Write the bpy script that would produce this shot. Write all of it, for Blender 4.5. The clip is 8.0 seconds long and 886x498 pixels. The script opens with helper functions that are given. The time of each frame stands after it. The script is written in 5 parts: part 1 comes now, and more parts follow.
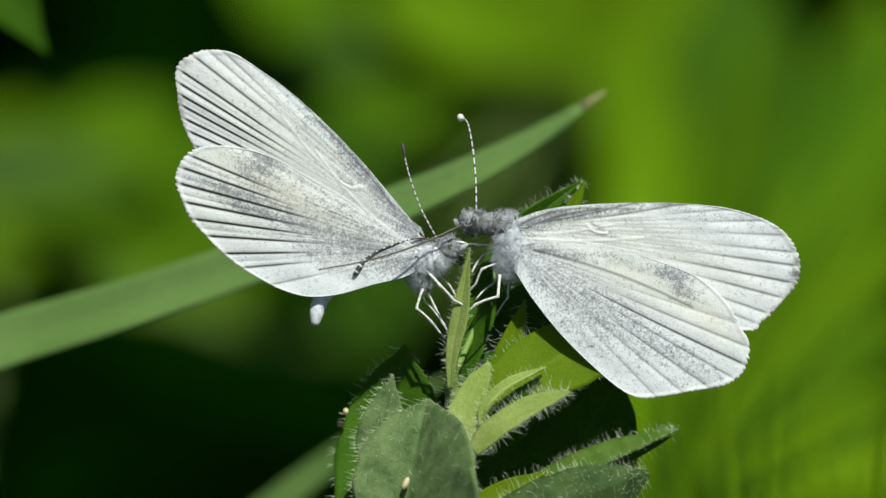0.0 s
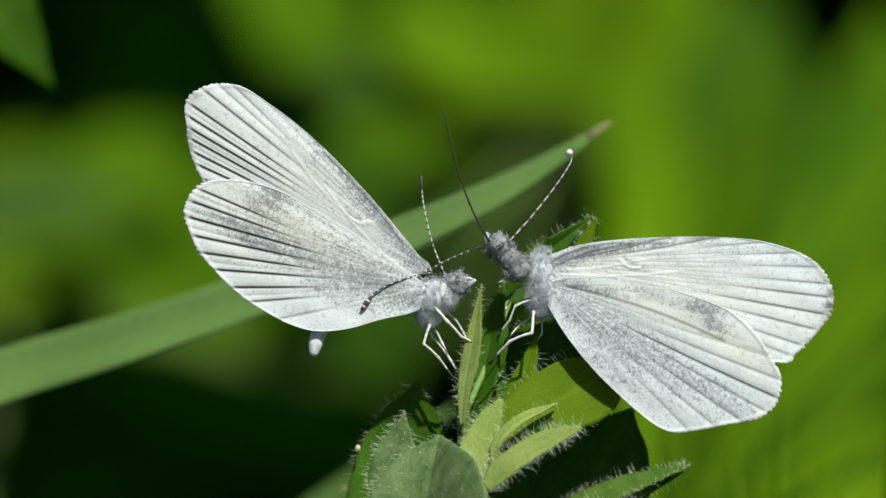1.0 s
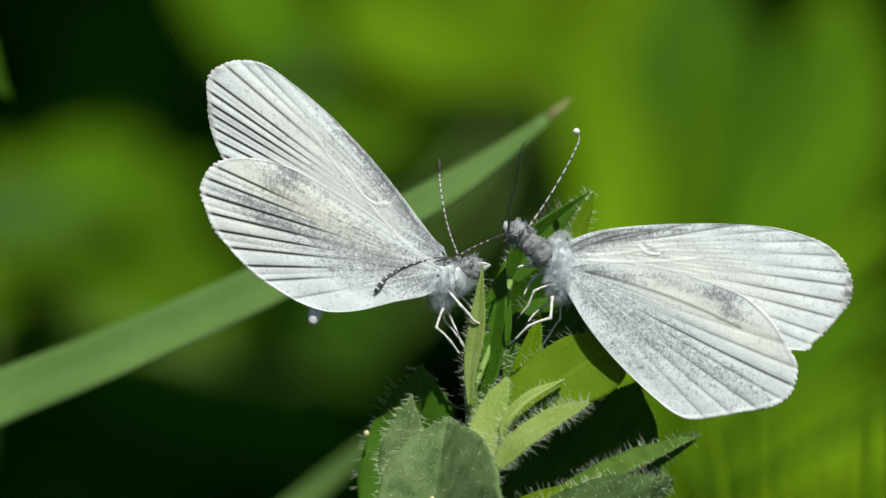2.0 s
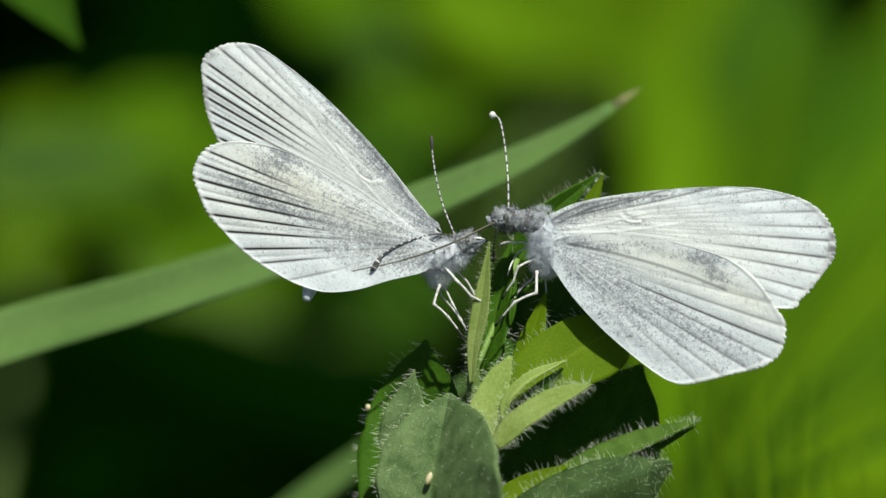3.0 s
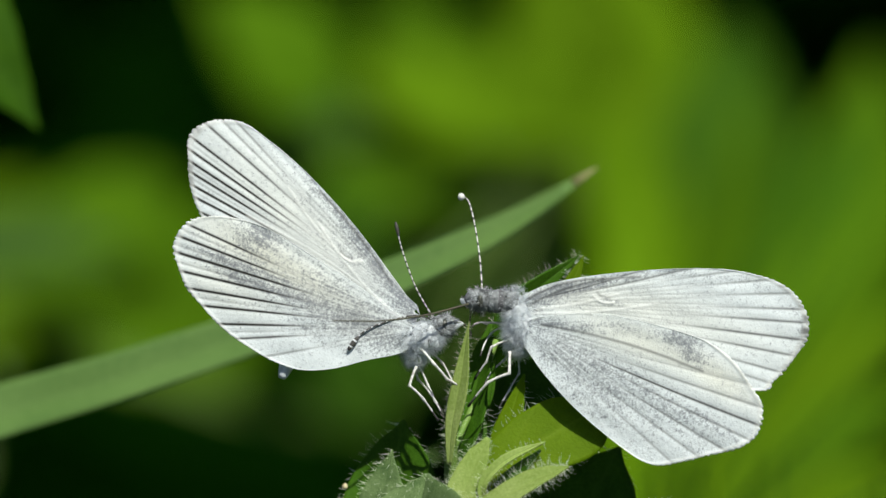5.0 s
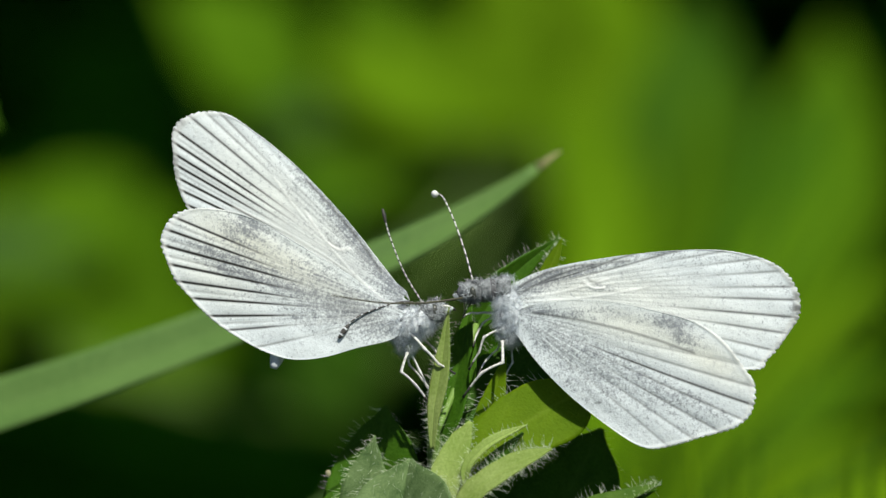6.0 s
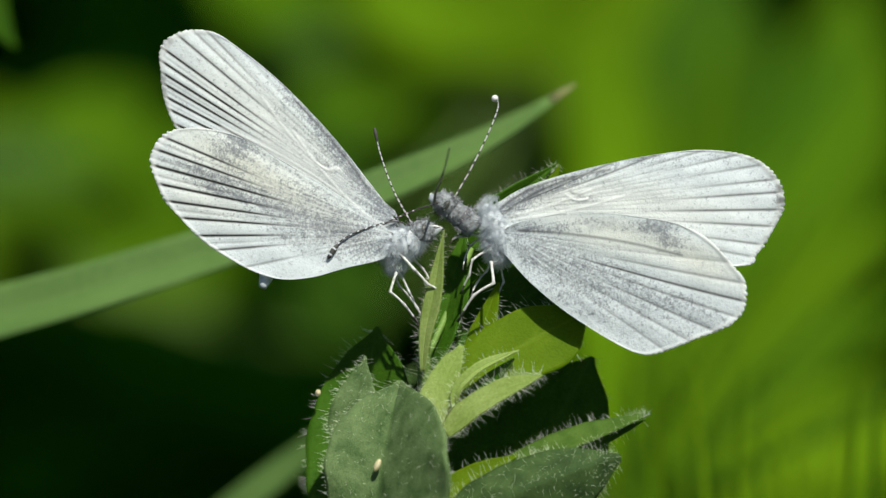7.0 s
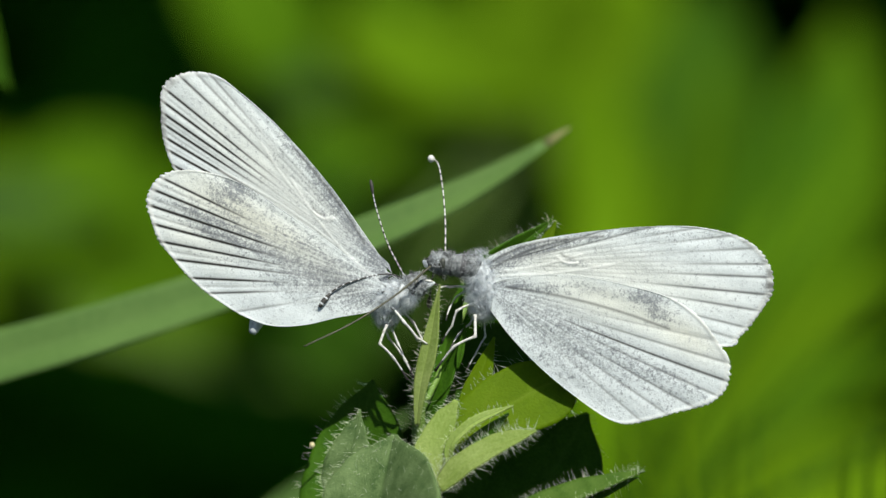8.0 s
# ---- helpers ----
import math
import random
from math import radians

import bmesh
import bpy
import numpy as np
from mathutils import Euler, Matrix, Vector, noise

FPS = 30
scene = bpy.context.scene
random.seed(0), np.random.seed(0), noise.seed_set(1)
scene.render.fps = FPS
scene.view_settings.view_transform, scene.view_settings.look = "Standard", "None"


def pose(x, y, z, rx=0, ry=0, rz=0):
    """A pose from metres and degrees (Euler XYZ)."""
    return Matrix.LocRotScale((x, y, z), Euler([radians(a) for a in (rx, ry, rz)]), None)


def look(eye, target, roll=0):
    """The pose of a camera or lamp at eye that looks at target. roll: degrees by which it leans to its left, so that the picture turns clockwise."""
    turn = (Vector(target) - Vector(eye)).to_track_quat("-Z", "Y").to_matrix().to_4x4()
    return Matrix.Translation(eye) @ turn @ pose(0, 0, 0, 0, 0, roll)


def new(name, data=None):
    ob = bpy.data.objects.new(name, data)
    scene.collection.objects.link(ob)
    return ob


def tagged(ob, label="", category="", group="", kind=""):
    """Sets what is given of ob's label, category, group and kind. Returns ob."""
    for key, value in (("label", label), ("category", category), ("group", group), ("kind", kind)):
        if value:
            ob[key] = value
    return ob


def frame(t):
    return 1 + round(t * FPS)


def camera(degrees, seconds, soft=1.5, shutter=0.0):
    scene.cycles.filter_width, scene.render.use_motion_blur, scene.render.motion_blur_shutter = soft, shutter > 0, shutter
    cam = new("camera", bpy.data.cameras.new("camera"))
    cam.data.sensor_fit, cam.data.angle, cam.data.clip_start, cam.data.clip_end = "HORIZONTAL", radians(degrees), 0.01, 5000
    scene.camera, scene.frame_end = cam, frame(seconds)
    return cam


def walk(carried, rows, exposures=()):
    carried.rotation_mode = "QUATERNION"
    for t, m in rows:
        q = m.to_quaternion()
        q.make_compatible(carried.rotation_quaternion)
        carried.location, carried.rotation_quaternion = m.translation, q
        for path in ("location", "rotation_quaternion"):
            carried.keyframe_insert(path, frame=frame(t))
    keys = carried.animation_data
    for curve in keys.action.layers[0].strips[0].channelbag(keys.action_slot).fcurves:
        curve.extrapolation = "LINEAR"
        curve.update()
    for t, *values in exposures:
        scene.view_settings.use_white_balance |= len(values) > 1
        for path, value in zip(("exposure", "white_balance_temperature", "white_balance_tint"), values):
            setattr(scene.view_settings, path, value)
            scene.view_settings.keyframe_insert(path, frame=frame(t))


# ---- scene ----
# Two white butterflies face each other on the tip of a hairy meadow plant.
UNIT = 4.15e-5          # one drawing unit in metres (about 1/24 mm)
FAR = 0.6               # from the lens to the butterflies
TILT = Matrix.Rotation(radians(-15), 4, "X")   # the line of sight slopes down by 15 degrees
GROUND = -0.30


def spot(x, y, d=0.0):
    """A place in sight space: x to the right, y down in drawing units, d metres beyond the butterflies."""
    k = UNIT * (1 + d / FAR)
    return Vector(((x - 784) * k, d, (441 - y) * k))


cam = camera(6.208, 8.0, 1.4)
cam.data.dof.use_dof = True
cam.data.dof.focus_distance = 0.6
cam.data.dof.aperture_fstop = 26
walk(cam, [
    (0.0, pose(0.00000, -0.57956, 0.15529, 75.000, -0.000, 0.000)),
    (0.3, pose(0.00000, -0.57956, 0.15529, 75.032, 0.814, -0.414)),
    (0.5, pose(0.00000, -0.57956, 0.15529, 75.078, 1.489, -0.635)),
    (0.7, pose(0.00000, -0.57956, 0.15529, 75.185, 0.376, -0.114)),
    (0.8, pose(0.00000, -0.57956, 0.15529, 75.176, 0.329, -0.273)),
    (1.0, pose(0.00000, -0.57956, 0.15529, 75.216, 0.297, -0.033)),
    (1.3, pose(0.00000, -0.57956, 0.15529, 75.189, 0.755, -0.473)),
    (1.5, pose(0.00000, -0.57956, 0.15529, 75.188, 0.106, 0.027)),
    (1.7, pose(0.00000, -0.57956, 0.15529, 75.169, 1.529, -0.469)),
    (2.8, pose(0.00000, -0.57956, 0.15529, 74.924, 4.767, -1.547)),
    (3.0, pose(0.00000, -0.57956, 0.15529, 74.979, -0.332, 0.319)),
    (3.2, pose(0.00000, -0.57956, 0.15529, 74.929, 1.889, -0.660)),
    (3.5, pose(0.00000, -0.57956, 0.15529, 75.027, 1.891, -0.681)),
    (3.7, pose(0.00000, -0.57956, 0.15529, 75.077, 0.763, -0.181)),
    (4.0, pose(0.00000, -0.57956, 0.15529, 75.161, -0.105, 0.006)),
    (4.2, pose(0.00000, -0.57956, 0.15529, 75.255, 0.586, -0.423)),
    (4.5, pose(0.00000, -0.57956, 0.15529, 75.359, -0.133, -0.093)),
    (4.7, pose(0.00000, -0.57956, 0.15529, 75.454, -0.125, -0.055)),
    (5.8, pose(0.00000, -0.57956, 0.15529, 75.580, 1.121, -0.421)),
    (6.0, pose(0.00000, -0.57956, 0.15529, 75.439, 1.762, -0.759)),
    (6.2, pose(0.00000, -0.57956, 0.15529, 75.212, 0.382, -0.372)),
    (6.5, pose(0.00000, -0.57956, 0.15529, 74.885, 2.508, -1.108)),
    (6.7, pose(0.00000, -0.57956, 0.15529, 74.815, 0.257, -0.247)),
    (7.0, pose(0.00000, -0.57956, 0.15529, 74.956, 0.143, -0.256)),
    (7.2, pose(0.00000, -0.57956, 0.15529, 75.050, -1.806, 0.187)),
    (7.5, pose(0.00000, -0.57956, 0.15529, 75.246, 0.197, -0.437)),
    (7.7, pose(0.00000, -0.57956, 0.15529, 75.334, -0.559, -0.237)),
    (8.0, pose(0.00000, -0.57956, 0.15529, 75.258, -0.065, -0.245)),
])

# ---- light ----
SUN_FROM = Vector((0.2, -0.42, 0.88)).normalized()
world = bpy.data.worlds.new("sky")
scene.world = world
world.use_nodes = True
_n = world.node_tree.nodes
_bg = _n["Background"]
_sky = _n.new("ShaderNodeTexSky")
_sky.sky_type = "NISHITA"
_sky.sun_disc = False
_sky.sun_elevation = math.asin(SUN_FROM.z)
_sky.sun_rotation = math.atan2(SUN_FROM.x, SUN_FROM.y)
world.node_tree.links.new(_sky.outputs[0], _bg.inputs[0])
_bg.inputs[1].default_value = 0.06
sun = new("sun", bpy.data.lights.new("sun", "SUN"))
sun.data.energy = 4.8
sun.data.angle = radians(0.53)
sun.data.color = (0.985, 0.975, 0.87)
sun.matrix_world = look(SUN_FROM * 3, (0, 0, 0))
scene.view_settings.exposure = 0.08


# ---- materials ----
class Nodes:
    """A small helper to wire a procedural material."""

    def __init__(self, name):
        self.m = bpy.data.materials.new(name)
        self.m.use_nodes = True
        self.t = self.m.node_tree
        self.b = self.t.nodes["Principled BSDF"]
        self.out = self.t.nodes["Material Output"]

    def add(self, kind):
        return self.t.nodes.new(kind)

    def link(self, a, b):
        self.t.links.new(a, b)

    def coords(self):
        return self.add("ShaderNodeTexCoord").outputs["Object"]

    def noise(self, scale, detail=3.0, rough=0.55, vector=None):
        n = self.add("ShaderNodeTexNoise")
        n.inputs["Scale"].default_value = scale
        n.inputs["Detail"].default_value = detail
        n.inputs["Roughness"].default_value = rough
        self.link(vector or self.coords(), n.inputs["Vector"])
        return n.outputs["Fac"]

    def ramp(self, fac, stops):
        n = self.add("ShaderNodeValToRGB")
        e = n.color_ramp.elements
        while len(e) < len(stops):
            e.new(0.5)
        for i, (p, c) in enumerate(stops):
            e[i].position = p
            e[i].color = (*c, 1) if len(c) == 3 else c
        self.link(fac, n.inputs["Fac"])
        return n.outputs["Color"]

    def math(self, op, a, b=0.0, clamp=False):
        n = self.add("ShaderNodeMath")
        n.operation, n.use_clamp = op, clamp
        for i, v in enumerate((a, b)):
            if isinstance(v, (int, float)):
                n.inputs[i].default_value = v
            else:
                self.link(v, n.inputs[i])
        return n.outputs[0]

    def mix(self, fac, a, b, blend="MIX"):
        n = self.add("ShaderNodeMixRGB")
        n.blend_type = blend
        for i, v in enumerate((fac, a, b)):
            if isinstance(v, (int, float)):
                n.inputs[i].default_value = v
            elif isinstance(v, tuple):
                n.inputs[i].default_value = (*v, 1)
            else:
                self.link(v, n.inputs[i])
        return n.outputs[0]

    def attr(self, name):
        n = self.add("ShaderNodeAttribute")
        n.attribute_name = name
        return n.outputs["Fac"]

    def bump(self, height, strength, distance):
        n = self.add("ShaderNodeBump")
        n.inputs["Strength"].default_value = strength
        n.inputs["Distance"].default_value = distance
        self.link(height, n.inputs["Height"])
        self.link(n.outputs[0], self.b.inputs["Normal"])
        return n.outputs[0]

    def finish(self, color, rough=0.6, specular=0.4, clear=0.0, clear_color=None, normal=None):
        if isinstance(color, tuple):
            self.b.inputs["Base Color"].default_value = (*color, 1)
        else:
            self.link(color, self.b.inputs["Base Color"])
        self.b.inputs["Roughness"].default_value = rough
        self.b.inputs["Specular IOR Level"].default_value = specular
        if clear:
            tr = self.add("ShaderNodeBsdfTranslucent")
            c = clear_color or color
            if isinstance(c, tuple):
                tr.inputs[0].default_value = (*c, 1)
            else:
                self.link(c, tr.inputs[0])
            if normal is not None:
                self.link(normal, tr.inputs["Normal"])
            mx = self.add("ShaderNodeMixShader")
            mx.inputs[0].default_value = clear
            self.link(self.b.outputs[0], mx.inputs[1])
            self.link(tr.outputs[0], mx.inputs[2])
            self.link(mx.outputs[0], self.out.inputs["Surface"])
        return self.m


def wing_underside_material():
    """White wing scales, grey dust in shaped patches, dark veins, a cream flush."""
    n = Nodes("wing_underside")
    fine = n.noise(7000, 2.0, 0.7)
    grain = n.noise(12500, 1.0, 0.5)
    mid = n.noise(1300, 3.0)
    clump = n.noise(3000, 2.0, 0.6)
    dust, vein, cream, mark = n.attr("dust"), n.attr("vein"), n.attr("cream"), n.attr("mark")
    speck = n.math("ADD", n.math("MULTIPLY", fine, 3.9), n.math("ADD", n.math("MULTIPLY", grain, 1.8), n.math("ADD", n.math("MULTIPLY", mid, 1.5), n.math("MULTIPLY", clump, 2.6))))
    level = n.math("ADD", n.math("SUBTRACT", speck, 5.42), n.math("MULTIPLY", dust, 1.15))
    fac = n.math("MULTIPLY", n.math("ADD", level, 0.12), 0.72, True)
    # White and dust colours carry a blue cast that stands in for skylight.
    white = n.mix(cream, (0.84, 0.893, 0.91), (0.88, 0.885, 0.795))
    cloud = n.ramp(n.noise(420, 5.0, 0.7), [(0.42, (0, 0, 0)), (0.7, (1, 1, 1))])
    white = n.mix(n.math("MULTIPLY", cloud, 0.18), white, (0.54, 0.59, 0.61))
    c = n.mix(n.math("MULTIPLY", fac, 0.78, True), white, (0.165, 0.18, 0.215))
    c = n.mix(n.math("MULTIPLY", vein, 1.6, True), c, (0.04, 0.04, 0.037))
    c = n.mix(mark, c, (0.92, 0.93, 0.90))
    crease = n.noise(700, 4.0, 0.6)
    nor = n.bump(n.math("ADD", n.math("ADD", fine, mid), n.math("MULTIPLY", crease, 4.0)), 0.8, 3.5e-5)
    return n.finish(c, 0.6, 0.2, 0.3, c, nor)


def wing_upperside_material():
    n = Nodes("wing_upperside")
    fine = n.noise(8500, 2.0, 0.6)
    mid = n.noise(1300, 3.0)
    grey = n.attr("apex")
    c = n.mix(n.math("MULTIPLY", n.math("MULTIPLY", n.math("ADD", fine, mid), 0.8), grey, True), (0.84, 0.86, 0.88), (0.17, 0.18, 0.21))
    c = n.mix(n.math("MULTIPLY", n.attr("vein"), 0.12), c, (0.2, 0.2, 0.2))
    nor = n.bump(fine, 0.3, 2e-5)
    return n.finish(c, 0.5, 0.3, 0.22, c, nor)


def plain_material(name, a, b, scale, rough=0.6, specular=0.3, clear=0.0, bump=0.3, depth=2e-5):
    n = Nodes(name)
    f = n.noise(scale, 4.0)
    c = n.ramp(f, [(0.3, a), (0.7, b)])
    nor = n.bump(n.noise(scale * 3, 3.0), bump, depth)
    return n.finish(c, rough, specular, clear, c, nor if clear else None)


def patchy_fur_material():
    """Hair-like scales in pale and black patches."""
    n = Nodes("body_fur_patchy")
    c = n.ramp(n.noise(2300, 2.0), [(0.44, (0.035, 0.035, 0.04)), (0.56, (0.88, 0.92, 0.95))])
    return n.finish(c, 0.8, 0.1, 0.45, c)


def leaf_material(name, dark, light, vein_color, scale=350.0, rough=0.45, clear=0.28, clear_color=None, specular=0.35):
    """Leaf skin: mottled green, veins tinted by the 'rib' attribute, fine cell relief."""
    n = Nodes(name)
    big = n.noise(scale, 3.0)
    fine = n.noise(scale * 14, 3.0)
    info = n.add("ShaderNodeObjectInfo")
    tone = n.math("ADD", n.math("MULTIPLY", big, 0.55), n.math("MULTIPLY", fine, 0.45))
    c = n.ramp(tone, [(0.36, dark), (0.64, light)])
    hsv = n.add("ShaderNodeHueSaturation")
    n.link(n.math("ADD", n.math("MULTIPLY", info.outputs["Random"], 0.4), 0.8), hsv.inputs["Value"])
    n.link(c, hsv.inputs["Color"])
    c = n.mix(n.math("MULTIPLY", n.attr("rib"), 0.6, True), hsv.outputs[0], vein_color)
    nor = n.bump(n.math("SUBTRACT", fine, n.attr("rib")), 0.7, 5e-5)
    return n.finish(c, rough, specular, clear, clear_color or c, nor)


WING_UNDER = wing_underside_material()
WING_UPPER = wing_upperside_material()
FUR = plain_material("body_fur", (0.72, 0.77, 0.82), (0.94, 0.96, 0.97), 1500, 0.8, 0.1, 0.55)
FUR_PATCHY = patchy_fur_material()
FUR_DARK = plain_material("body_fur_dark", (0.05, 0.05, 0.055), (0.22, 0.22, 0.23), 1500, 0.8, 0.1)
SKIN = plain_material("body_skin", (0.07, 0.075, 0.08), (0.34, 0.36, 0.37), 2600, 0.7, 0.2)
ABDOMEN = plain_material("abdomen_scales", (0.42, 0.46, 0.50), (0.74, 0.77, 0.79), 2500, 0.6, 0.2)
THORAX = plain_material("thorax_scales", (0.45, 0.48, 0.51), (0.76, 0.79, 0.81), 2500, 0.7, 0.15)
LEG_WHITE = plain_material("leg_white", (0.38, 0.37, 0.35), (0.86, 0.85, 0.82), 5000, 0.6, 0.2)
LEG_DARK = plain_material("leg_dark", (0.03, 0.028, 0.025), (0.09, 0.085, 0.08), 3000, 0.5, 0.3)
PROBOSCIS = plain_material("proboscis_brown", (0.045, 0.045, 0.03), (0.12, 0.115, 0.075), 3000, 0.45, 0.3)
EYE = plain_material("eye_green_black", (0.02, 0.022, 0.02), (0.07, 0.075, 0.06), 8000, 0.4, 0.4)
CLUB_WHITE = plain_material("club_white", (0.7, 0.69, 0.66), (0.85, 0.84, 0.8), 3000, 0.5, 0.3)
EGG = plain_material("egg_cream", (0.62, 0.52, 0.24), (0.84, 0.78, 0.52), 3000, 0.35, 0.5, 0.2)

# Dark vein tint also paints the shade along the folded midrib.
LEAF_MATT = leaf_material("leaf_matt_underside", (0.042, 0.085, 0.022), (0.15, 0.22, 0.085), (0.05, 0.10, 0.025), scale=700, rough=0.75, clear=0.10, specular=0.2)
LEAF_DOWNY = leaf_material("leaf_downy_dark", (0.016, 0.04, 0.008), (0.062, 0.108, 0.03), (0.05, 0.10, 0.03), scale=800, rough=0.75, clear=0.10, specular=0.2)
LEAF_MID = leaf_material("leaf_mid_green", (0.055, 0.13, 0.012), (0.12, 0.21, 0.035), (0.14, 0.23, 0.05), scale=800, rough=0.75, clear=0.2, specular=0.15)
LEAF_PALE = leaf_material("leaf_pale_young", (0.22, 0.32, 0.065), (0.36, 0.46, 0.14), (0.28, 0.38, 0.09), rough=0.7, clear=0.25, specular=0.12)
LEAF_FRESH = leaf_material("leaf_fresh_green", (0.115, 0.215, 0.003), (0.20, 0.325, 0.008), (0.26, 0.38, 0.03), rough=0.6, clear=0.45, clear_color=(0.30, 0.52, 0.006), specular=0.1)
# Deep leaf green that also puts shade into the colour of some leaves.
LEAF_DEEP_SHADED = leaf_material("leaf_deep_shaded_green", (0.035, 0.105, 0.004), (0.065, 0.165, 0.010), (0.08, 0.18, 0.02), rough=0.6, clear=0.2, specular=0.12)
STEM = leaf_material("stem_green", (0.10, 0.19, 0.03), (0.18, 0.28, 0.06), (0.2, 0.3, 0.1), rough=0.6, clear=0.0)
HAIR = plain_material("plant_hair", (0.86, 0.94, 0.74), (0.96, 0.99, 0.86), 900, 0.5, 0.1, 0.5)
BLADE = leaf_material("grass_blade_green", (0.084, 0.165, 0.038), (0.12, 0.215, 0.054), (0.13, 0.225, 0.06), scale=120, rough=0.65, clear=0.2, specular=0.2)
BLADE_TIP = plain_material("withered_tip", (0.26, 0.25, 0.10), (0.36, 0.34, 0.17), 600, 0.7, 0.2, 0.2)
MEADOW = leaf_material("meadow_leaf", (0.056, 0.14, 0.003), (0.10, 0.215, 0.007), (0.12, 0.24, 0.01), scale=60, rough=0.8, clear=0.4, clear_color=(0.12, 0.27, 0.004), specular=0.02)
MEADOW_BLUE = leaf_material("meadow_leaf_bluish", (0.045, 0.11, 0.018), (0.08, 0.17, 0.032), (0.09, 0.19, 0.04), scale=60, rough=0.7, clear=0.3, specular=0.1)
MEADOW_LIGHT = leaf_material("meadow_leaf_light", (0.082, 0.178, 0.003), (0.132, 0.255, 0.006), (0.155, 0.275, 0.010), scale=60, rough=0.8, clear=0.4, specular=0.02)
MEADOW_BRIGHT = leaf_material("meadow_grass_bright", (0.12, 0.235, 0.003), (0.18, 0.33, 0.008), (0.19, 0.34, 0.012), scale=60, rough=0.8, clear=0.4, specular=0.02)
MEADOW_DEEP = leaf_material("meadow_leaf_deep", (0.028, 0.09, 0.0015), (0.05, 0.135, 0.004), (0.06, 0.15, 0.008), scale=60, rough=0.7, clear=0.35, specular=0.1)
# Leaves of the added shade canopy and of the floor foliage.
BACKDROP_LEAF = leaf_material("backdrop_leaf", (0.018, 0.110, 0.002), (0.036, 0.175, 0.005), (0.04, 0.18, 0.007), scale=60, rough=0.85, clear=0.08, specular=0.03)
SOIL = plain_material("mossy_soil", (0.013, 0.011, 0.007), (0.024, 0.042, 0.010), 14, 0.95, 0.1, 0.0, 0.8, 4e-3)


# ---- mesh helpers ----
def part(name, bm, mats, parent=None, label=""):
    """Links a bmesh as one mesh object, under parent when there is one."""
    me = bpy.data.meshes.new(name)
    bm.to_mesh(me)
    bm.free()
    return dressed(name, me, mats, parent, label)


def dressed(name, me, mats, parent=None, label=""):
    for m in mats if isinstance(mats, (list, tuple)) else [mats]:
        me.materials.append(m)
    me.polygons.foreach_set("use_smooth", [True] * len(me.polygons))
    ob = new(name, me)
    ob.parent = parent
    if label:
        tagged(ob, label)
    return ob


def thing(name, label, category, base, group=""):
    """An Empty at its base, in sight space; its parts are built round that base."""
    ob = new(name)
    ob.empty_display_size = 0.005
    ob.matrix_world = TILT @ Matrix.Translation(base)
    return tagged(ob, label, category, group)


def tube(bm, pts, radii, seg=7, mats=None):
    """A round limb through pts with a radius at each; mats gives a material index for each stretch."""
    rings = []
    pts = [Vector(p) for p in pts]
    up = Vector((0.13, 0.95, 0.27))
    for i, p in enumerate(pts):
        ax = (pts[min(i + 1, len(pts) - 1)] - pts[max(i - 1, 0)]).normalized()
        a = ax.cross(up).normalized()
        b = ax.cross(a)
        r = radii[i] if isinstance(radii, (list, tuple)) else radii
        rings.append([bm.verts.new(p + (a * math.cos(6.2832 * k / seg) + b * math.sin(6.2832 * k / seg)) * r) for k in range(seg)])
    for i in range(len(rings) - 1):
        for k in range(seg):
            f = bm.faces.new((rings[i][k], rings[i][(k + 1) % seg], rings[i + 1][(k + 1) % seg], rings[i + 1][k]))
            f.material_index = mats[i] if mats else 0
    f = bm.faces.new(rings[0][::-1])
    f.material_index = mats[0] if mats else 0
    f = bm.faces.new(rings[-1])
    f.material_index = mats[-1] if mats else 0


def bent(pts, n):
    """A smooth line through a few points (Catmull-Rom), n points a stretch."""
    p = [Vector(q) for q in pts]
    p = [p[0] * 2 - p[1]] + p + [p[-1] * 2 - p[-2]]
    out = []
    for i in range(1, len(p) - 2):
        for k in range(n):
            t = k / n
            out.append(0.5 * (p[i] * 2 + (p[i + 1] - p[i - 1]) * t + (p[i - 1] * 2 - p[i] * 5 + p[i + 1] * 4 - p[i + 2]) * t * t + (p[i] * 3 - p[i - 1] - p[i + 1] * 3 + p[i + 2]) * t ** 3))
    return out + [p[-2]]


def ball(bm, center, axis, long, wide, seg=20, rings=14, rough=0.0):
    """A long round body of revolution round axis, slightly uneven."""
    q = Vector(axis).to_track_quat("Z", "Y").to_matrix()
    rows = []
    for i in range(rings + 1):
        a = math.pi * i / rings
        row = []
        for k in range(seg):
            b = 2 * math.pi * k / seg
            v = Vector((math.sin(a) * math.cos(b) * wide, math.sin(a) * math.sin(b) * wide, -math.cos(a) * long))
            v *= 1 + rough * (noise.noise(v * 2500) if rough else 0)
            row.append(bm.verts.new(Vector(center) + q @ v))
        rows.append(row)
    for i in range(rings):
        for k in range(seg):
            vs = [rows[i][k], rows[i][(k + 1) % seg], rows[i + 1][(k + 1) % seg], rows[i + 1][k]]
            try:
                bm.faces.new(vs)
            except ValueError:
                pass


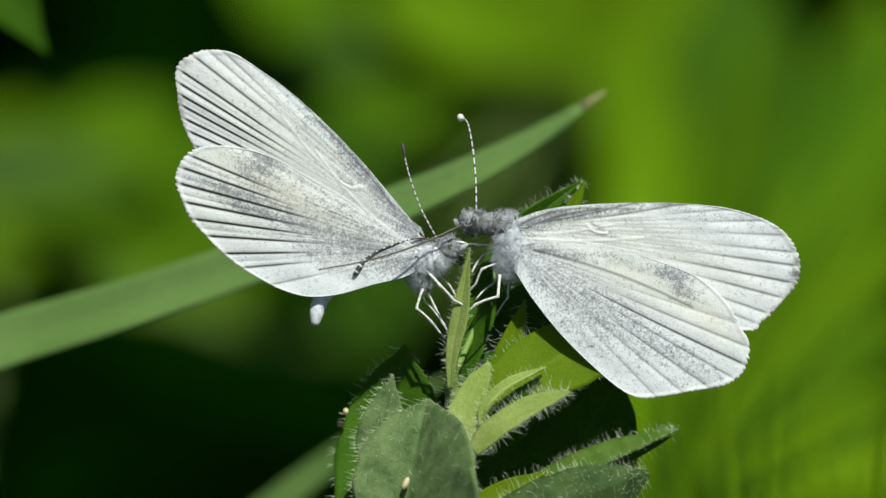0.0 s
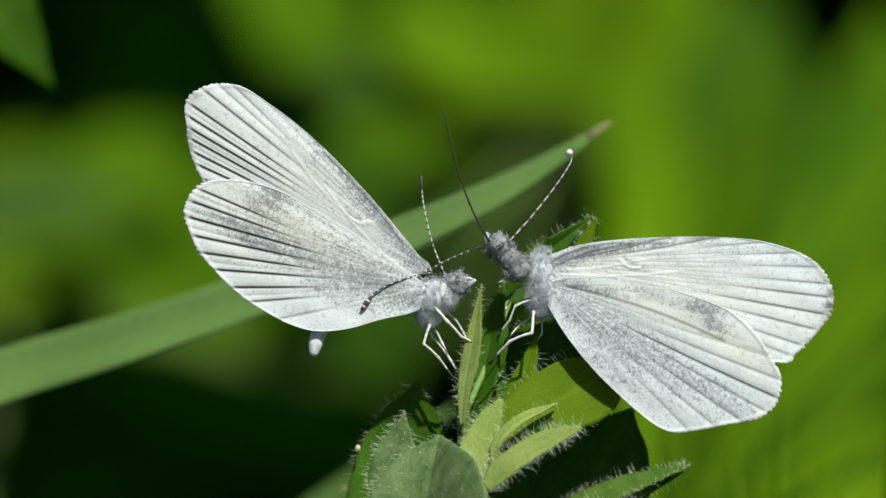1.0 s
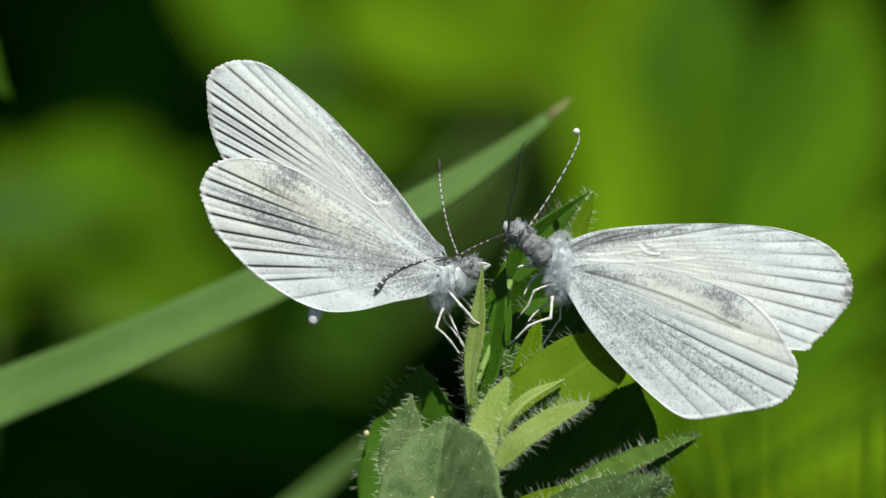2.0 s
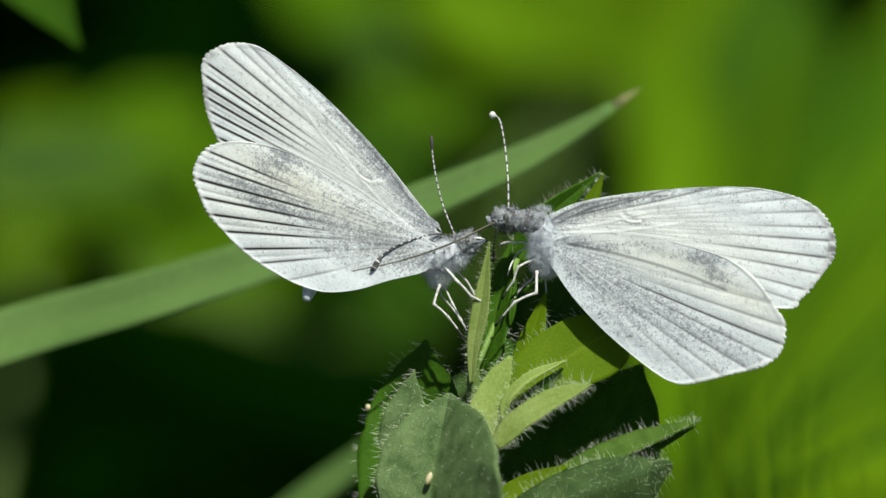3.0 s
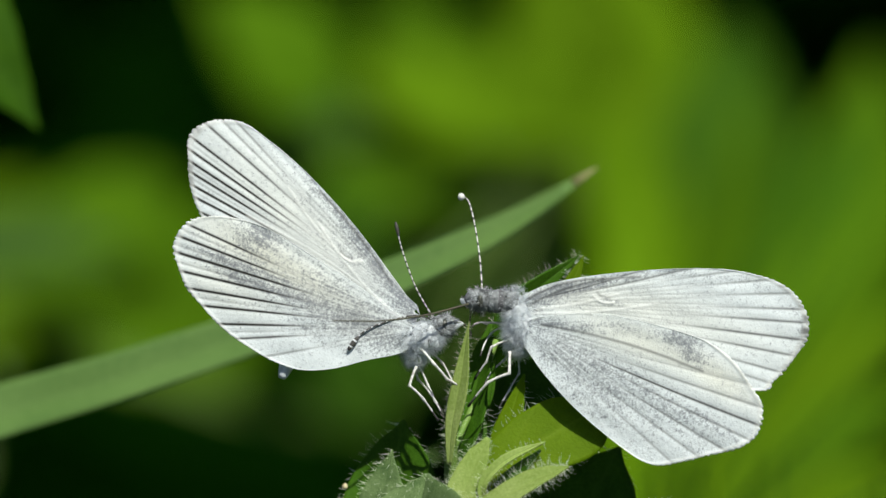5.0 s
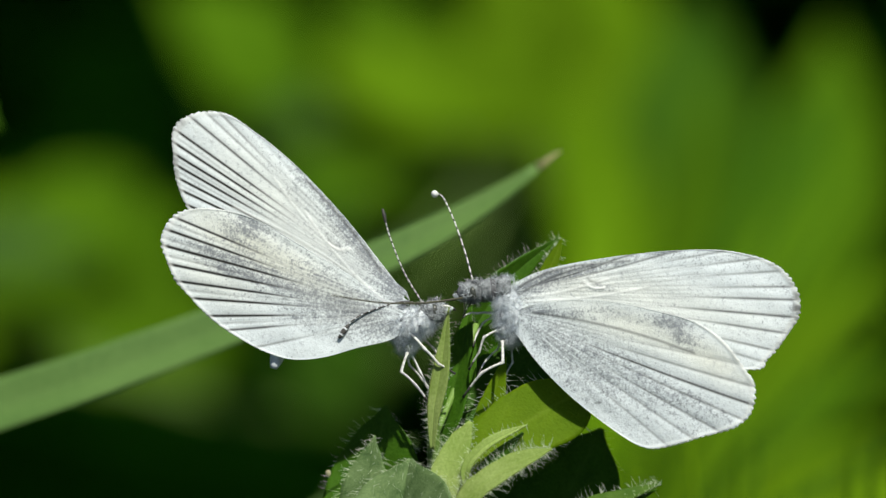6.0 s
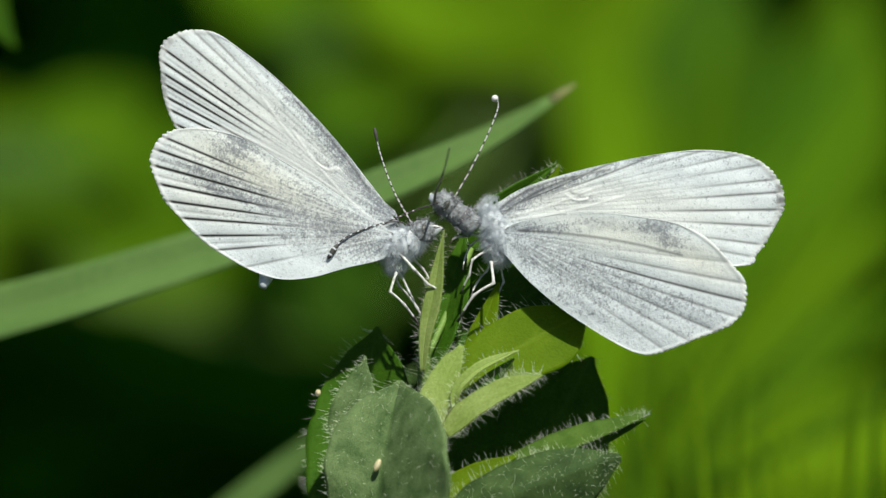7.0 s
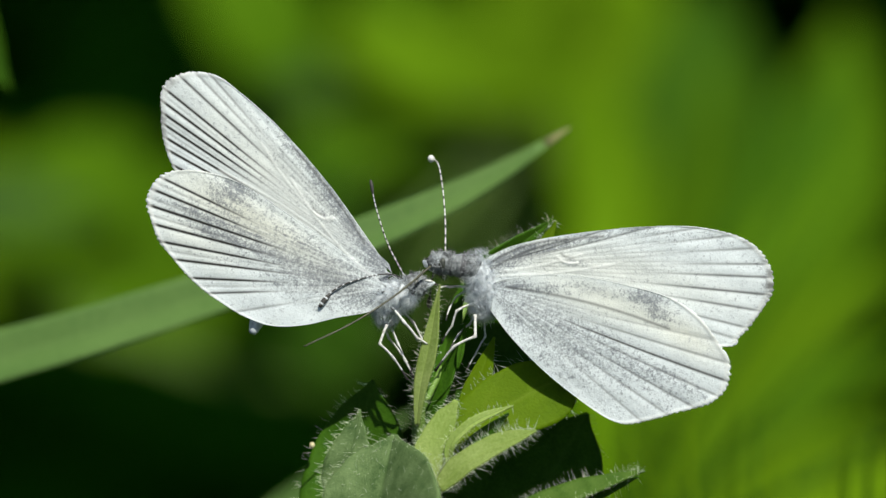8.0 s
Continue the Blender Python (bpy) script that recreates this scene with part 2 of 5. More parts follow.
def cone_hair(bm, p, d, r, bend=(0, 0, 0)):
    """One tapering hair from p along d, bent on its way."""
    d = Vector(d)
    a = d.orthogonal().normalized() * r
    b = d.cross(a).normalized() * r
    m = p + d * 0.5 + Vector(bend) * 0.25
    base = [bm.verts.new(p + a), bm.verts.new(p - a * 0.5 + b * 0.87), bm.verts.new(p - a * 0.5 - b * 0.87)]
    midr = [bm.verts.new(m + a * 0.75), bm.verts.new(m - a * 0.37 + b * 0.65), bm.verts.new(m - a * 0.37 - b * 0.65)]
    tip = bm.verts.new(p + d + Vector(bend))
    for k in range(3):
        bm.faces.new((base[k], base[(k + 1) % 3], midr[(k + 1) % 3], midr[k]))
        bm.faces.new((midr[k], midr[(k + 1) % 3], tip))


def sheet(P, thick, attrs=None, back_slot=1):
    """A mesh from a grid of points P (n, m, 3) with real thickness: front skin, back skin and rim.
    attrs: float values of the grid, kept on the points."""
    n, m, _ = P.shape
    du = np.gradient(P, axis=0)
    dv = np.gradient(P, axis=1)
    nor = np.cross(du, dv)
    nor /= np.linalg.norm(nor, axis=2, keepdims=True) + 1e-20
    V = np.concatenate([(P + nor * thick / 2).reshape(-1, 3), (P - nor * thick / 2).reshape(-1, 3)])
    idx = np.arange(n * m).reshape(n, m)
    a, b, c, d = idx[:-1, :-1].ravel(), idx[1:, :-1].ravel(), idx[1:, 1:].ravel(), idx[:-1, 1:].ravel()
    front = np.stack([a, b, c, d], 1)
    back = np.stack([d, c, b, a], 1) + n * m
    rim = np.concatenate([idx[0, :], idx[1:, -1], idx[-1, -2::-1], idx[-2:0:-1, 0]])
    r2 = np.roll(rim, -1)
    side = np.stack([rim, r2, r2 + n * m, rim + n * m], 1)
    F = np.concatenate([front, back, side])
    me = bpy.data.meshes.new("sheet")
    me.from_pydata(V.tolist(), [], F.tolist())
    slot = np.zeros(len(F), np.int32)
    slot[len(front):len(front) + len(back)] = back_slot
    me.polygons.foreach_set("material_index", slot)
    for k, v in (attrs or {}).items():
        at = me.attributes.new(k, "FLOAT", "POINT")
        at.data.foreach_set("value", np.tile(np.asarray(v, np.float32).ravel(), 2))
    me.update()
    return me


def leaf_grid(base, tip, wide, face=(0, -1, 0), fold=0.25, droop=0.0, n=22, m=15, full=0.45, point=1.0, wave=0.06, seed=0, side_veins=6, skew=0.0):
    """The grid of one leaf: base to tip, half-width wide, its upper face towards face, folded along the midrib,
    widest at the share full of its length; returns points, rib values and margin points with outward ways."""
    base, tip = Vector(base), Vector(tip)
    ax = tip - base
    L = ax.length
    ax.normalize()
    nz = Vector(face)
    nz = (nz - ax * nz.dot(ax)).normalized()
    sd = ax.cross(nz)
    rng = np.random.RandomState(seed)
    ph = rng.rand(4) * 6.28
    s = np.linspace(0, 1, n)[:, None]
    v = np.linspace(-1, 1, m)[None, :]
    prof = np.where(s < full, np.sin(np.pi / 2 * np.clip(s / full, 0, 1)) ** 0.75, np.cos(np.pi / 2 * np.clip((s - full) / (1 - full), 0, 1)) ** point)
    prof = np.clip(prof, 0.012, 1)
    w = wide * (1 + skew * np.sign(v)) * prof * v * (1 + 0.05 * np.sin(7 * s + ph[0] + 2 * np.sign(v)) + 0.025 * np.sin(23 * s + ph[2] * np.sign(v)))
    h = fold * np.abs(w) - droop * L * (s - 0.2) ** 2 + wave * wide * (np.sin(9 * s + 3 * v + ph[1]) * np.abs(v) + 0.6 * np.sin(21 * s + 5 * v + ph[3]) * v * v)
    along = s * L + 0 * v - 0.12 * np.abs(w)
    P = np.array(base)[None, None] + along[..., None] * np.array(ax) + w[..., None] * np.array(sd) + h[..., None] * np.array(nz)
    rib = np.exp(-(v * prof / 0.05) ** 2) + 0 * s
    side = np.abs(((s - 0.35 * np.abs(v)) * side_veins * 1.6) % 1 - 0.5)
    rib = np.maximum(rib, 0.5 * np.exp(-((0.5 - side) / 0.07) ** 2))
    return P, rib


def leaf_part(name, parent, mats, base, tip, wide, thick=1.4e-4, hairs=0, hair_len=1.05e-3, hair_r=1.1e-5, label="", origin=None, surf=0, **kw):
    """A leaf as a part, with its margin hairs (and some on the skin) as a part of the leaf."""
    o = Vector(origin) if origin is not None else Vector()
    P, rib = leaf_grid(Vector(base) - o, Vector(tip) - o, wide, **kw)
    ob = dressed(name, sheet(P, thick, {"rib": rib}), mats, parent, label)
    if hairs:
        rng = random.Random(int(kw.get("seed", 0)) + 7)
        bm = bmesh.new()
        n, m, _ = P.shape
        for _ in range(int(hairs * 0.9)):
            i = rng.randrange(1, n - 1)
            e = rng.choice((0, m - 1))
            t = rng.random()
            p = Vector(P[i, e] * (1 - t) + P[min(i + 1, n - 1), e] * t)
            outw = (Vector(P[i, e]) - Vector(P[i, m // 2])).normalized()
            outw = (outw + Vector((rng.gauss(0, 0.35), rng.gauss(-0.2, 0.45), rng.gauss(0.05, 0.35)))).normalized()
            l = hair_len * rng.uniform(0.5, 1.25)
            cone_hair(bm, p, outw * l, hair_r, [rng.gauss(0, 0.09) * l, rng.gauss(0, 0.09) * l, rng.gauss(0.04, 0.09) * l])
        for _ in range(surf):
            i, e = rng.randrange(1, n - 1), rng.randrange(1, m - 1)
            p = Vector(P[i, e])
            outw = Vector((rng.gauss(0, 0.6), -1, rng.gauss(0.2, 0.6))).normalized()
            l = hair_len * rng.uniform(0.4, 0.9)
            cone_hair(bm, p, outw * l, hair_r * 1.15, [rng.gauss(0, 0.2) * l for _ in range(3)])
        part("leaf_hairs", bm, HAIR, ob, "fine pale hairs along the leaf margin")
    return ob


def outlined_leaf(name, parent, mats, spine, left, right, lift=(0.25, 0.25), face=(0, -1, 0.2), curl=0.0, thick=1.4e-4, hairs=0, hair_len=9.5e-4, hair_r=1.15e-5, surf=0, label="", origin=None, seed=0, n=34, m=19, side_veins=6, wave=0.03, rib_wide=0.03):
    """A leaf along a bowed midrib: spine holds sight-space points from foot to tip, left and right the widths of its two
    halves at even steps (drawing units), lift how steeply each half rises from the midrib towards face."""
    o = Vector(origin) if origin is not None else Vector()
    line = bent([Vector(p) - o for p in spine], max(4, n // (len(spine) - 1)))
    k = len(line)
    rng = np.random.RandomState(seed + 900)
    ph = rng.rand(4) * 6.28
    half = m // 2
    P = np.zeros((k, 2 * half + 1, 3))
    rib = np.zeros((k, 2 * half + 1))

    def smooth_width(row, t):
        x = t * (len(row) - 1)
        i = min(int(x), len(row) - 2)
        f = x - i
        p = [row[max(i - 1, 0)], row[i], row[i + 1], row[min(i + 2, len(row) - 1)]]
        return max(0.4, 0.5 * (2 * p[1] + (p[2] - p[0]) * f + (2 * p[0] - 5 * p[1] + 4 * p[2] - p[3]) * f * f + (3 * p[1] - p[0] - 3 * p[2] + p[3]) * f ** 3)) * UNIT

    for i, p in enumerate(line):
        t = i / (k - 1)
        ax = (line[min(i + 1, k - 1)] - line[max(i - 1, 0)]).normalized()
        nz = Vector(face)
        nz = (nz - ax * nz.dot(ax)).normalized()
        sd = ax.cross(nz)
        for j in range(2 * half + 1):
            v = (j - half) / half
            w = smooth_width(right if v > 0 else left, t) * (1 + 0.03 * math.sin(9 * t + ph[0] + 2 * v) + 0.015 * math.sin(31 * t + ph[1]))
            rise = lift[1] if v > 0 else lift[0]
            h = w * (rise * abs(v) - curl * v * v + wave * (math.sin(8 * t + 3 * v + ph[2]) * abs(v) + 0.6 * math.sin(19 * t + 6 * v + ph[3]) * v * v))
            q = p + sd * (w * v) + nz * h
            P[i, j] = q
            side = abs(((t - 0.3 * abs(v)) * side_veins * 1.5) % 1 - 0.5)
            rib[i, j] = max(math.exp(-(v / rib_wide) ** 2) * 0.7, 0.3 * math.exp(-((0.5 - side) / 0.06) ** 2))
    ob = dressed(name, sheet(P, thick, {"rib": rib}), mats, parent, label)
    if hairs or surf:
        rnd = random.Random(seed + 7)
        bm = bmesh.new()
        for _ in range(hairs):
            i, e = rnd.randrange(1, k - 1), rnd.choice((0, 2 * half))
            t = rnd.random()
            p = Vector(P[i, e] * (1 - t) + P[min(i + 1, k - 1), e] * t)
            outw = (Vector(P[i, e]) - Vector(P[i, half])).normalized()
            outw = (outw + Vector((rnd.gauss(0, 0.3), rnd.gauss(-0.2, 0.4), rnd.gauss(0, 0.3)))).normalized()
            l = hair_len * rnd.uniform(0.35, 1.2)
            cone_hair(bm, p, outw * l, hair_r, [rnd.gauss(0, 0.1) * l, rnd.gauss(0, 0.1) * l, rnd.gauss(0.03, 0.1) * l])
        for _ in range(surf):
            i, e = rnd.randrange(1, k - 1), rnd.randrange(1, 2 * half)
            outw = Vector((rnd.gauss(0, 0.6), -1, rnd.gauss(0.2, 0.6))).normalized()
            l = hair_len * rnd.uniform(0.25, 0.75)
            cone_hair(bm, Vector(P[i, e]), outw * l, hair_r, [rnd.gauss(0, 0.2) * l for _ in range(3)])
        part("leaf_hairs", bm, HAIR, ob, "fine pale hairs on the leaf")
    return ob


# ---- butterflies ----
def flat(x, y):
    return Vector(((x - 784) * UNIT, 0, (441 - y) * UNIT))


def wing(name, parent, home, base, margin, veins, dusts, creams, depth, near, label, nu=300, nv=46, vein_wide=2.0, stretch=1.0, pleats=1.0, apex_grey=None, marks=(), size=1.0, dark_fringe=(), streaks=1.0):
    """One wing: rays run from its base to a smooth margin; veins are grooves along rays, dust and cream are
    pigment patches (x, y, turn, long, wide, strength). near: the viewer's side shows the underside."""
    b = np.array(base, float)
    margin = [(b[0] + (x - b[0]) * size, b[1] + (y - b[1]) * size) for x, y in margin]
    line = np.array([(p.x, p.y) for p in bent([(x, y, 0) for x, y in margin], 40)])
    seg = np.r_[0, np.cumsum(np.linalg.norm(np.diff(line, axis=0), axis=1))]
    s = np.linspace(0, seg[-1], nu)
    edge = np.stack([np.interp(s, seg, line[:, 0]), np.interp(s, seg, line[:, 1])], 1)
    rng = np.random.RandomState(len(name) + int(base[0]))
    v = np.linspace(0.012, 1, nv) ** 0.85
    X = b + (edge - b)[:, None, :] * v[None, :, None]
    out = np.linalg.norm(edge - b, axis=1)
    fringe = (rng.rand(nu) * 3.2 + 4.0 * np.abs(np.sin(s / 3.3)) * (0.4 + 0.6 * np.sin(s / 21.0) ** 2) + 1.6 * np.sin(s / 17.0)) * np.clip((out / out.max() - 0.45) * 1.7, 0, 0.9)
    X[:, -1] += ((edge - b) / out[:, None]) * fringe[:, None]
    vein = np.zeros(X.shape[:2])
    groove = np.zeros(X.shape[:2])
    ridge = np.zeros(X.shape[:2])
    for ex, ey, strength, start in veins:
        e = np.array((ex, ey), float) - b
        l = np.linalg.norm(e)
        e /= l
        rel = X - b
        along = rel @ e
        off = rel @ np.array((-e[1], e[0]))
        bow = 0.035 * l * np.sin(np.clip(along / l, 0, 1) * np.pi) * (0.5 - start)
        dist = np.abs(off - bow)
        ramp = np.clip((along / l - start) / 0.3, 0, 1)
        ramp = ramp * (along > 0)
        wide = vein_wide * (0.55 + 0.6 * np.clip(along / l, 0, 1))
        vein = np.maximum(vein, strength * ramp * np.exp(-(dist / wide) ** 2))
        inner = np.clip((along / l - 0.12) / 0.1, 0, 1) * np.clip((start + 0.2 - along / l) / 0.2, 0, 1)
        ridge = np.maximum(ridge, inner * np.exp(-(dist / 2.2) ** 2))
        vein = np.maximum(vein, 0.13 * inner * np.exp(-((dist - 4.0) / 1.8) ** 2))
        groove = np.maximum(groove, np.clip(along / l - start * 0.6, 0, 1) * np.exp(-(dist / (wide * 2.6)) ** 2))

    def patches(rows):
        f = np.zeros(X.shape[:2])
        for cx, cy, turn, sx, sy, amp in rows:
            c, q = math.cos(radians(turn)), math.sin(radians(turn))
            dx, dy = X[..., 0] - cx, X[..., 1] - cy
            f += amp * np.exp(-((dx * c + dy * q) / sx) ** 2 - ((-dx * q + dy * c) / sy) ** 2)
        return np.clip(f, 0, 1.3)

    dust, cream = patches(dusts), patches(creams)
    # scales lie in streaks along the rays, broken across them
    a1 = np.convolve(rng.randn(nu + 8), np.hanning(9) / 2.0, "valid")[:nu]
    a2 = np.convolve(rng.randn(nu + 30), np.hanning(31) / 4.0, "valid")[:nu]
    streak = a1[:, None] * (0.6 + 0.4 * np.sin(v * 23 + 5 * a2[:, None])) + a2[:, None] * 0.8
    dust = np.clip(dust * (1.12 + 0.26 * streaks * streak) + 0.06 * streaks * np.clip(streak, 0, 2), 0, 1.4)
    mark = 0.14 * ridge
    for x0, y0, x1, y1, sag, pale in marks:      # short bowed cross-veins, pale or dark
        a, z = np.array((x0, y0), float), np.array((x1, y1), float)
        e = (z - a) / np.linalg.norm(z - a)
        k = np.clip(((X - a) @ e) / np.linalg.norm(z - a), 0, 1)
        near_pt = a + (z - a) * k[..., None] + np.array((-e[1], e[0])) * (sag * 4 * k * (1 - k))[..., None]
        f = np.exp(-(np.linalg.norm(X - near_pt, axis=2) / 2.7) ** 2)
        if pale:
            mark = np.maximum(mark, pale * f)
        else:
            vein = np.maximum(vein, 0.36 * f)
    # a pale rim of fringe scales
    mark = np.maximum(mark, 0.5 * np.clip((v[None, :] - 0.978) / 0.015, 0, 1) * np.clip((out / out.max() - 0.3) * 3, 0, 1)[:, None])
    if dark_fringe:
        spots = 0.35 + 0.65 * np.clip(np.sin(s / 6.1) * np.sin(s / 9.7 + 1) * 2, 0, 1)
        edge_dark = patches(dark_fringe) * spots[:, None] * np.clip((v[None, :] - 0.978) / 0.012, 0, 1)
        vein = np.maximum(vein, edge_dark)
        mark = mark * (1 - np.clip(edge_dark * 1.2, 0, 1))
    r = v[None, :] * out[:, None] / out.max()
    pleat = 0.9 * pleats * r ** 1.2 * np.sin(s / 13.0 + 1.3)[:, None] * 0.5
    camber = -10 * np.sin(np.pi * np.clip(r, 0, 1)) + 3 * np.sin(X[..., 0] / 60 + X[..., 1] / 75) + 1.1 * np.sin(X[..., 0] / 17 - X[..., 1] / 23) * np.sin(X[..., 1] / 19 + 1)
    Y = (camber + pleat + (groove * 1.4 - mark * 2.2) * (1 if near else -1)) * UNIT
    P = np.stack([(X[..., 0] - b[0]) * UNIT * stretch, Y, (b[1] - X[..., 1]) * UNIT], 2)
    tip = patches(apex_grey) if apex_grey else 0 * dust
    me = sheet(P, 4e-5, {"vein": vein, "dust": dust, "cream": cream, "apex": tip, "mark": mark})
    me.calc_loop_triangles()
    face = sum(p.normal.y * p.area for p in list(me.polygons)[:(nu - 1) * (nv - 1):7])
    mats = [WING_UNDER, WING_UPPER] if (face < 0) == near else [WING_UPPER, WING_UNDER]
    ob = dressed(name, me, mats, parent, label)
    ob.location = flat(*base) - home + Vector((0, depth, 0))
    return ob


def fur(parent, spots, length, count, seed, lean=(0, 0, 0), mat=None, tuft=5):
    """A coat of hairs in small tufts on round bodies: spots are (centre, axis, long, wide)."""
    rng = random.Random(seed)
    bm = bmesh.new()
    for c, ax, lg, wd in spots:
        q = Vector(ax).to_track_quat("Z", "Y").to_matrix()
        for _ in range(count // tuft):
            a, b = math.acos(rng.uniform(-1, 1)), rng.uniform(0, 6.2832)
            n = Vector((math.sin(a) * math.cos(b), math.sin(a) * math.sin(b), math.cos(a)))
            if (q @ n).y > 0.35:
                continue
            p = Vector(c) + q @ Vector((n.x * wd, n.y * wd, n.z * lg)) * 0.96
            d = (q @ n + Vector(lean) + Vector((rng.gauss(0, 0.45), rng.gauss(0, 0.45), rng.gauss(0, 0.45)))).normalized()
            l = length * rng.uniform(0.5, 1.15)
            for _ in range(tuft):
                h = (d + Vector((rng.gauss(0, 0.2), rng.gauss(0, 0.2), rng.gauss(0, 0.2)))) * l * rng.uniform(0.7, 1.1)
                foot = p + Vector((rng.gauss(0, 1), rng.gauss(0, 1), rng.gauss(0, 1))) * 1.6 * UNIT
                cone_hair(bm, foot, h, 1.25e-5, [rng.gauss(0, 0.14) * l for _ in range(3)])
    if mat is FUR_PATCHY:
        return part("fur", bm, mat, parent, "pale hair-like scales with black patches")
    if mat:
        return part("dark_fur", bm, mat, parent, "dark grey hair-like scales")
    return part("fur", bm, FUR, parent, "pale grey hair-like scales")


def antenna_mesh(pts, kind, seg=54):
    """A ringed feeler that thickens to a club. kind: 'white' ends in a white knob, 'grey' in a slim grey club,
    'dark' is a dark feeler with a stout black club."""
    line = bent(pts, max(2, seg // (len(pts) - 1)))
    n = len(line)
    start = 0.88 if kind == "white" else 0.80
    stout = {"white": 1.4, "grey": 2.0, "dark": 3.6}[kind]
    radii, mats = [], []
    for i in range(n):
        k = i / (n - 1)
        r = 1.25 * UNIT * (1.0 if i % 2 else 1.15)
        if k > start:
            r = UNIT * (1.25 + stout * math.sin((k - start) / (1 - start) * 2.75))
        radii.append(r)
        if kind == "dark":
            mats.append((0 if i % 4 == 1 and 0.84 < k < 0.95 else 1) if k > start else (0 if i % 4 == 1 and k > 0.3 else 1))
        else:
            mats.append(1 if k > start or i % 3 == 2 else 0)
    bm = bmesh.new()
    tube(bm, line, radii, 8, mats)
    if kind == "white":
        old = len(bm.faces)
        ball(bm, line[-1], line[-1] - line[-3], 7.4 * UNIT, 6.2 * UNIT, 14, 10)
        bm.faces.ensure_lookup_table()
        for f in bm.faces[old:]:
            f.material_index = 2
    return bm


def legs(parent, home, rows):
    for pts, thick in rows:
        bm = bmesh.new()
        knees = [flat(x, y) - home + Vector((0, d, 0)) for x, y, d in pts]
        line = [a.lerp(b, k / 5) + Vector((0, 0, 1.5 * UNIT * math.sin(k * 0.63))) for a, b in zip(knees, knees[1:]) for k in range(5)] + [knees[-1]]
        n = len(line)
        tube(bm, line, [UNIT * thick * 0.64 * (1.0 + (0.35 if i % 5 == 0 else 0) - 0.35 * i / n) for i in range(n)], 7, [1 if i > n * 0.8 or i % 5 == 4 and i > 9 else 0 for i in range(n)])
        part("leg", bm, [LEG_WHITE, LEG_DARK], parent, "thin white leg with a dark foot")


# the resting butterfly, which faces the other one
HOME_A = flat(745, 455)
resting = thing("butterfly", "white butterfly with closed grey-dusted, dark-veined wings on a leaf", "butterfly", HOME_A, "butterflies")
FORE_A = [(746, 404), (708, 371), (655, 303), (594, 237), (528, 175), (460, 124), (410, 95), (362, 91), (330, 106), (314, 130), (315, 165), (322, 205), (334, 238), (352, 272), (400, 322), (560, 400), (742, 436)]
HIND_A = [(716, 432), (640, 373), (556, 322), (478, 278), (412, 261), (352, 264), (320, 296), (316, 330), (342, 388), (396, 448), (450, 487), (498, 512), (545, 525), (600, 521), (660, 504), (714, 491), (744, 474)]
VEINS_FA = [(316, 135, .2, .5), (318, 176, .2, .55), (323, 198, .24, .55), (330, 222, .2, .6), (400, 95, .35, .6), (372, 92, .35, .55), (344, 100, .6, .45), (318, 124, .8, .42), (315, 146, .85, .42), (316, 166, .9, .45), (320, 186, .9, .5), (326, 210, .95, .5), (333, 232, .9, .5), (344, 258, .85, .55), (560, 178, .3, .2), (640, 262, .35, .15)]
VEINS_HA = [(330, 286, .22, .55), (319, 312, .22, .55), (321, 342, .26, .5), (355, 403, .2, .55), (415, 462, .2, .55), (338, 276, .75, .5), (323, 297, .85, .45), (317, 325, 1.0, .35), (327, 358, .95, .4), (343, 388, .9, .4), (368, 418, .85, .4), (398, 449, .8, .45), (432, 474, .6, .5), (480, 504, .35, .5)]
DUST_FA = [(700, 358, 50, 150, 17, .9), (630, 283, 48, 140, 17, .75), (560, 210, 44, 90, 14, .4), (735, 415, 45, 60, 34, .65), (640, 340, 44, 130, 34, .35)]
DUST_HA = [(430, 345, 19, 110, 8, .8), (450, 375, 21, 100, 8, .55), (462, 288, 22, 36, 20, 1.25), (440, 300, 28, 60, 20, .45), (420, 350, 22, 70, 16, .6), (520, 385, 26, 130, 20, .6), (570, 352, 32, 110, 16, .5), (600, 452, 15, 120, 30, .55), (690, 450, 20, 80, 40, .6), (620, 400, 30, 130, 30, .3)]
CREAM_FA = [(520, 260, 40, 220, 60, .5)]
CREAM_HA = [(440, 310, 28, 130, 38, .7), (560, 370, 30, 140, 36, .6), (400, 380, 25, 90, 40, .5)]
APEX_A = [(400, 110, 30, 95, 45, .9)]
far_fore_a = wing("forewing", resting, HOME_A, (752, 420), FORE_A, VEINS_FA, DUST_FA, CREAM_FA, 6e-4, False, "white forewing with a grey tip", 130, 26, size=.985, apex_grey=APEX_A)
far_hind_a = wing("hindwing", resting, HOME_A, (748, 446), HIND_A, VEINS_HA, DUST_HA, CREAM_HA, 9e-4, False, "white hindwing", 130, 26, size=.985)
near_fore_a = wing("forewing", resting, HOME_A, (752, 420), FORE_A, VEINS_FA, DUST_FA, CREAM_FA, -5e-4, True, "white forewing underside with dark vein lines", 560, 120, dark_fringe=[(330, 180, 80, 130, 30, .5)], marks=[(603, 321, 640, 330, 7, 1), (602, 313, 622, 326, 4, 0), (560, 268, 700, 418, 8, .5), (500, 205, 600, 320, 5, .35), (430, 262, 720, 432, -14, .35), (700, 372, 560, 212, 6, 0)])
near_hind_a = wing("hindwing", resting, HOME_A, (748, 446), HIND_A, VEINS_HA, DUST_HA, CREAM_HA, -9e-4, True, "cream white hindwing underside dusted with grey", 560, 120)

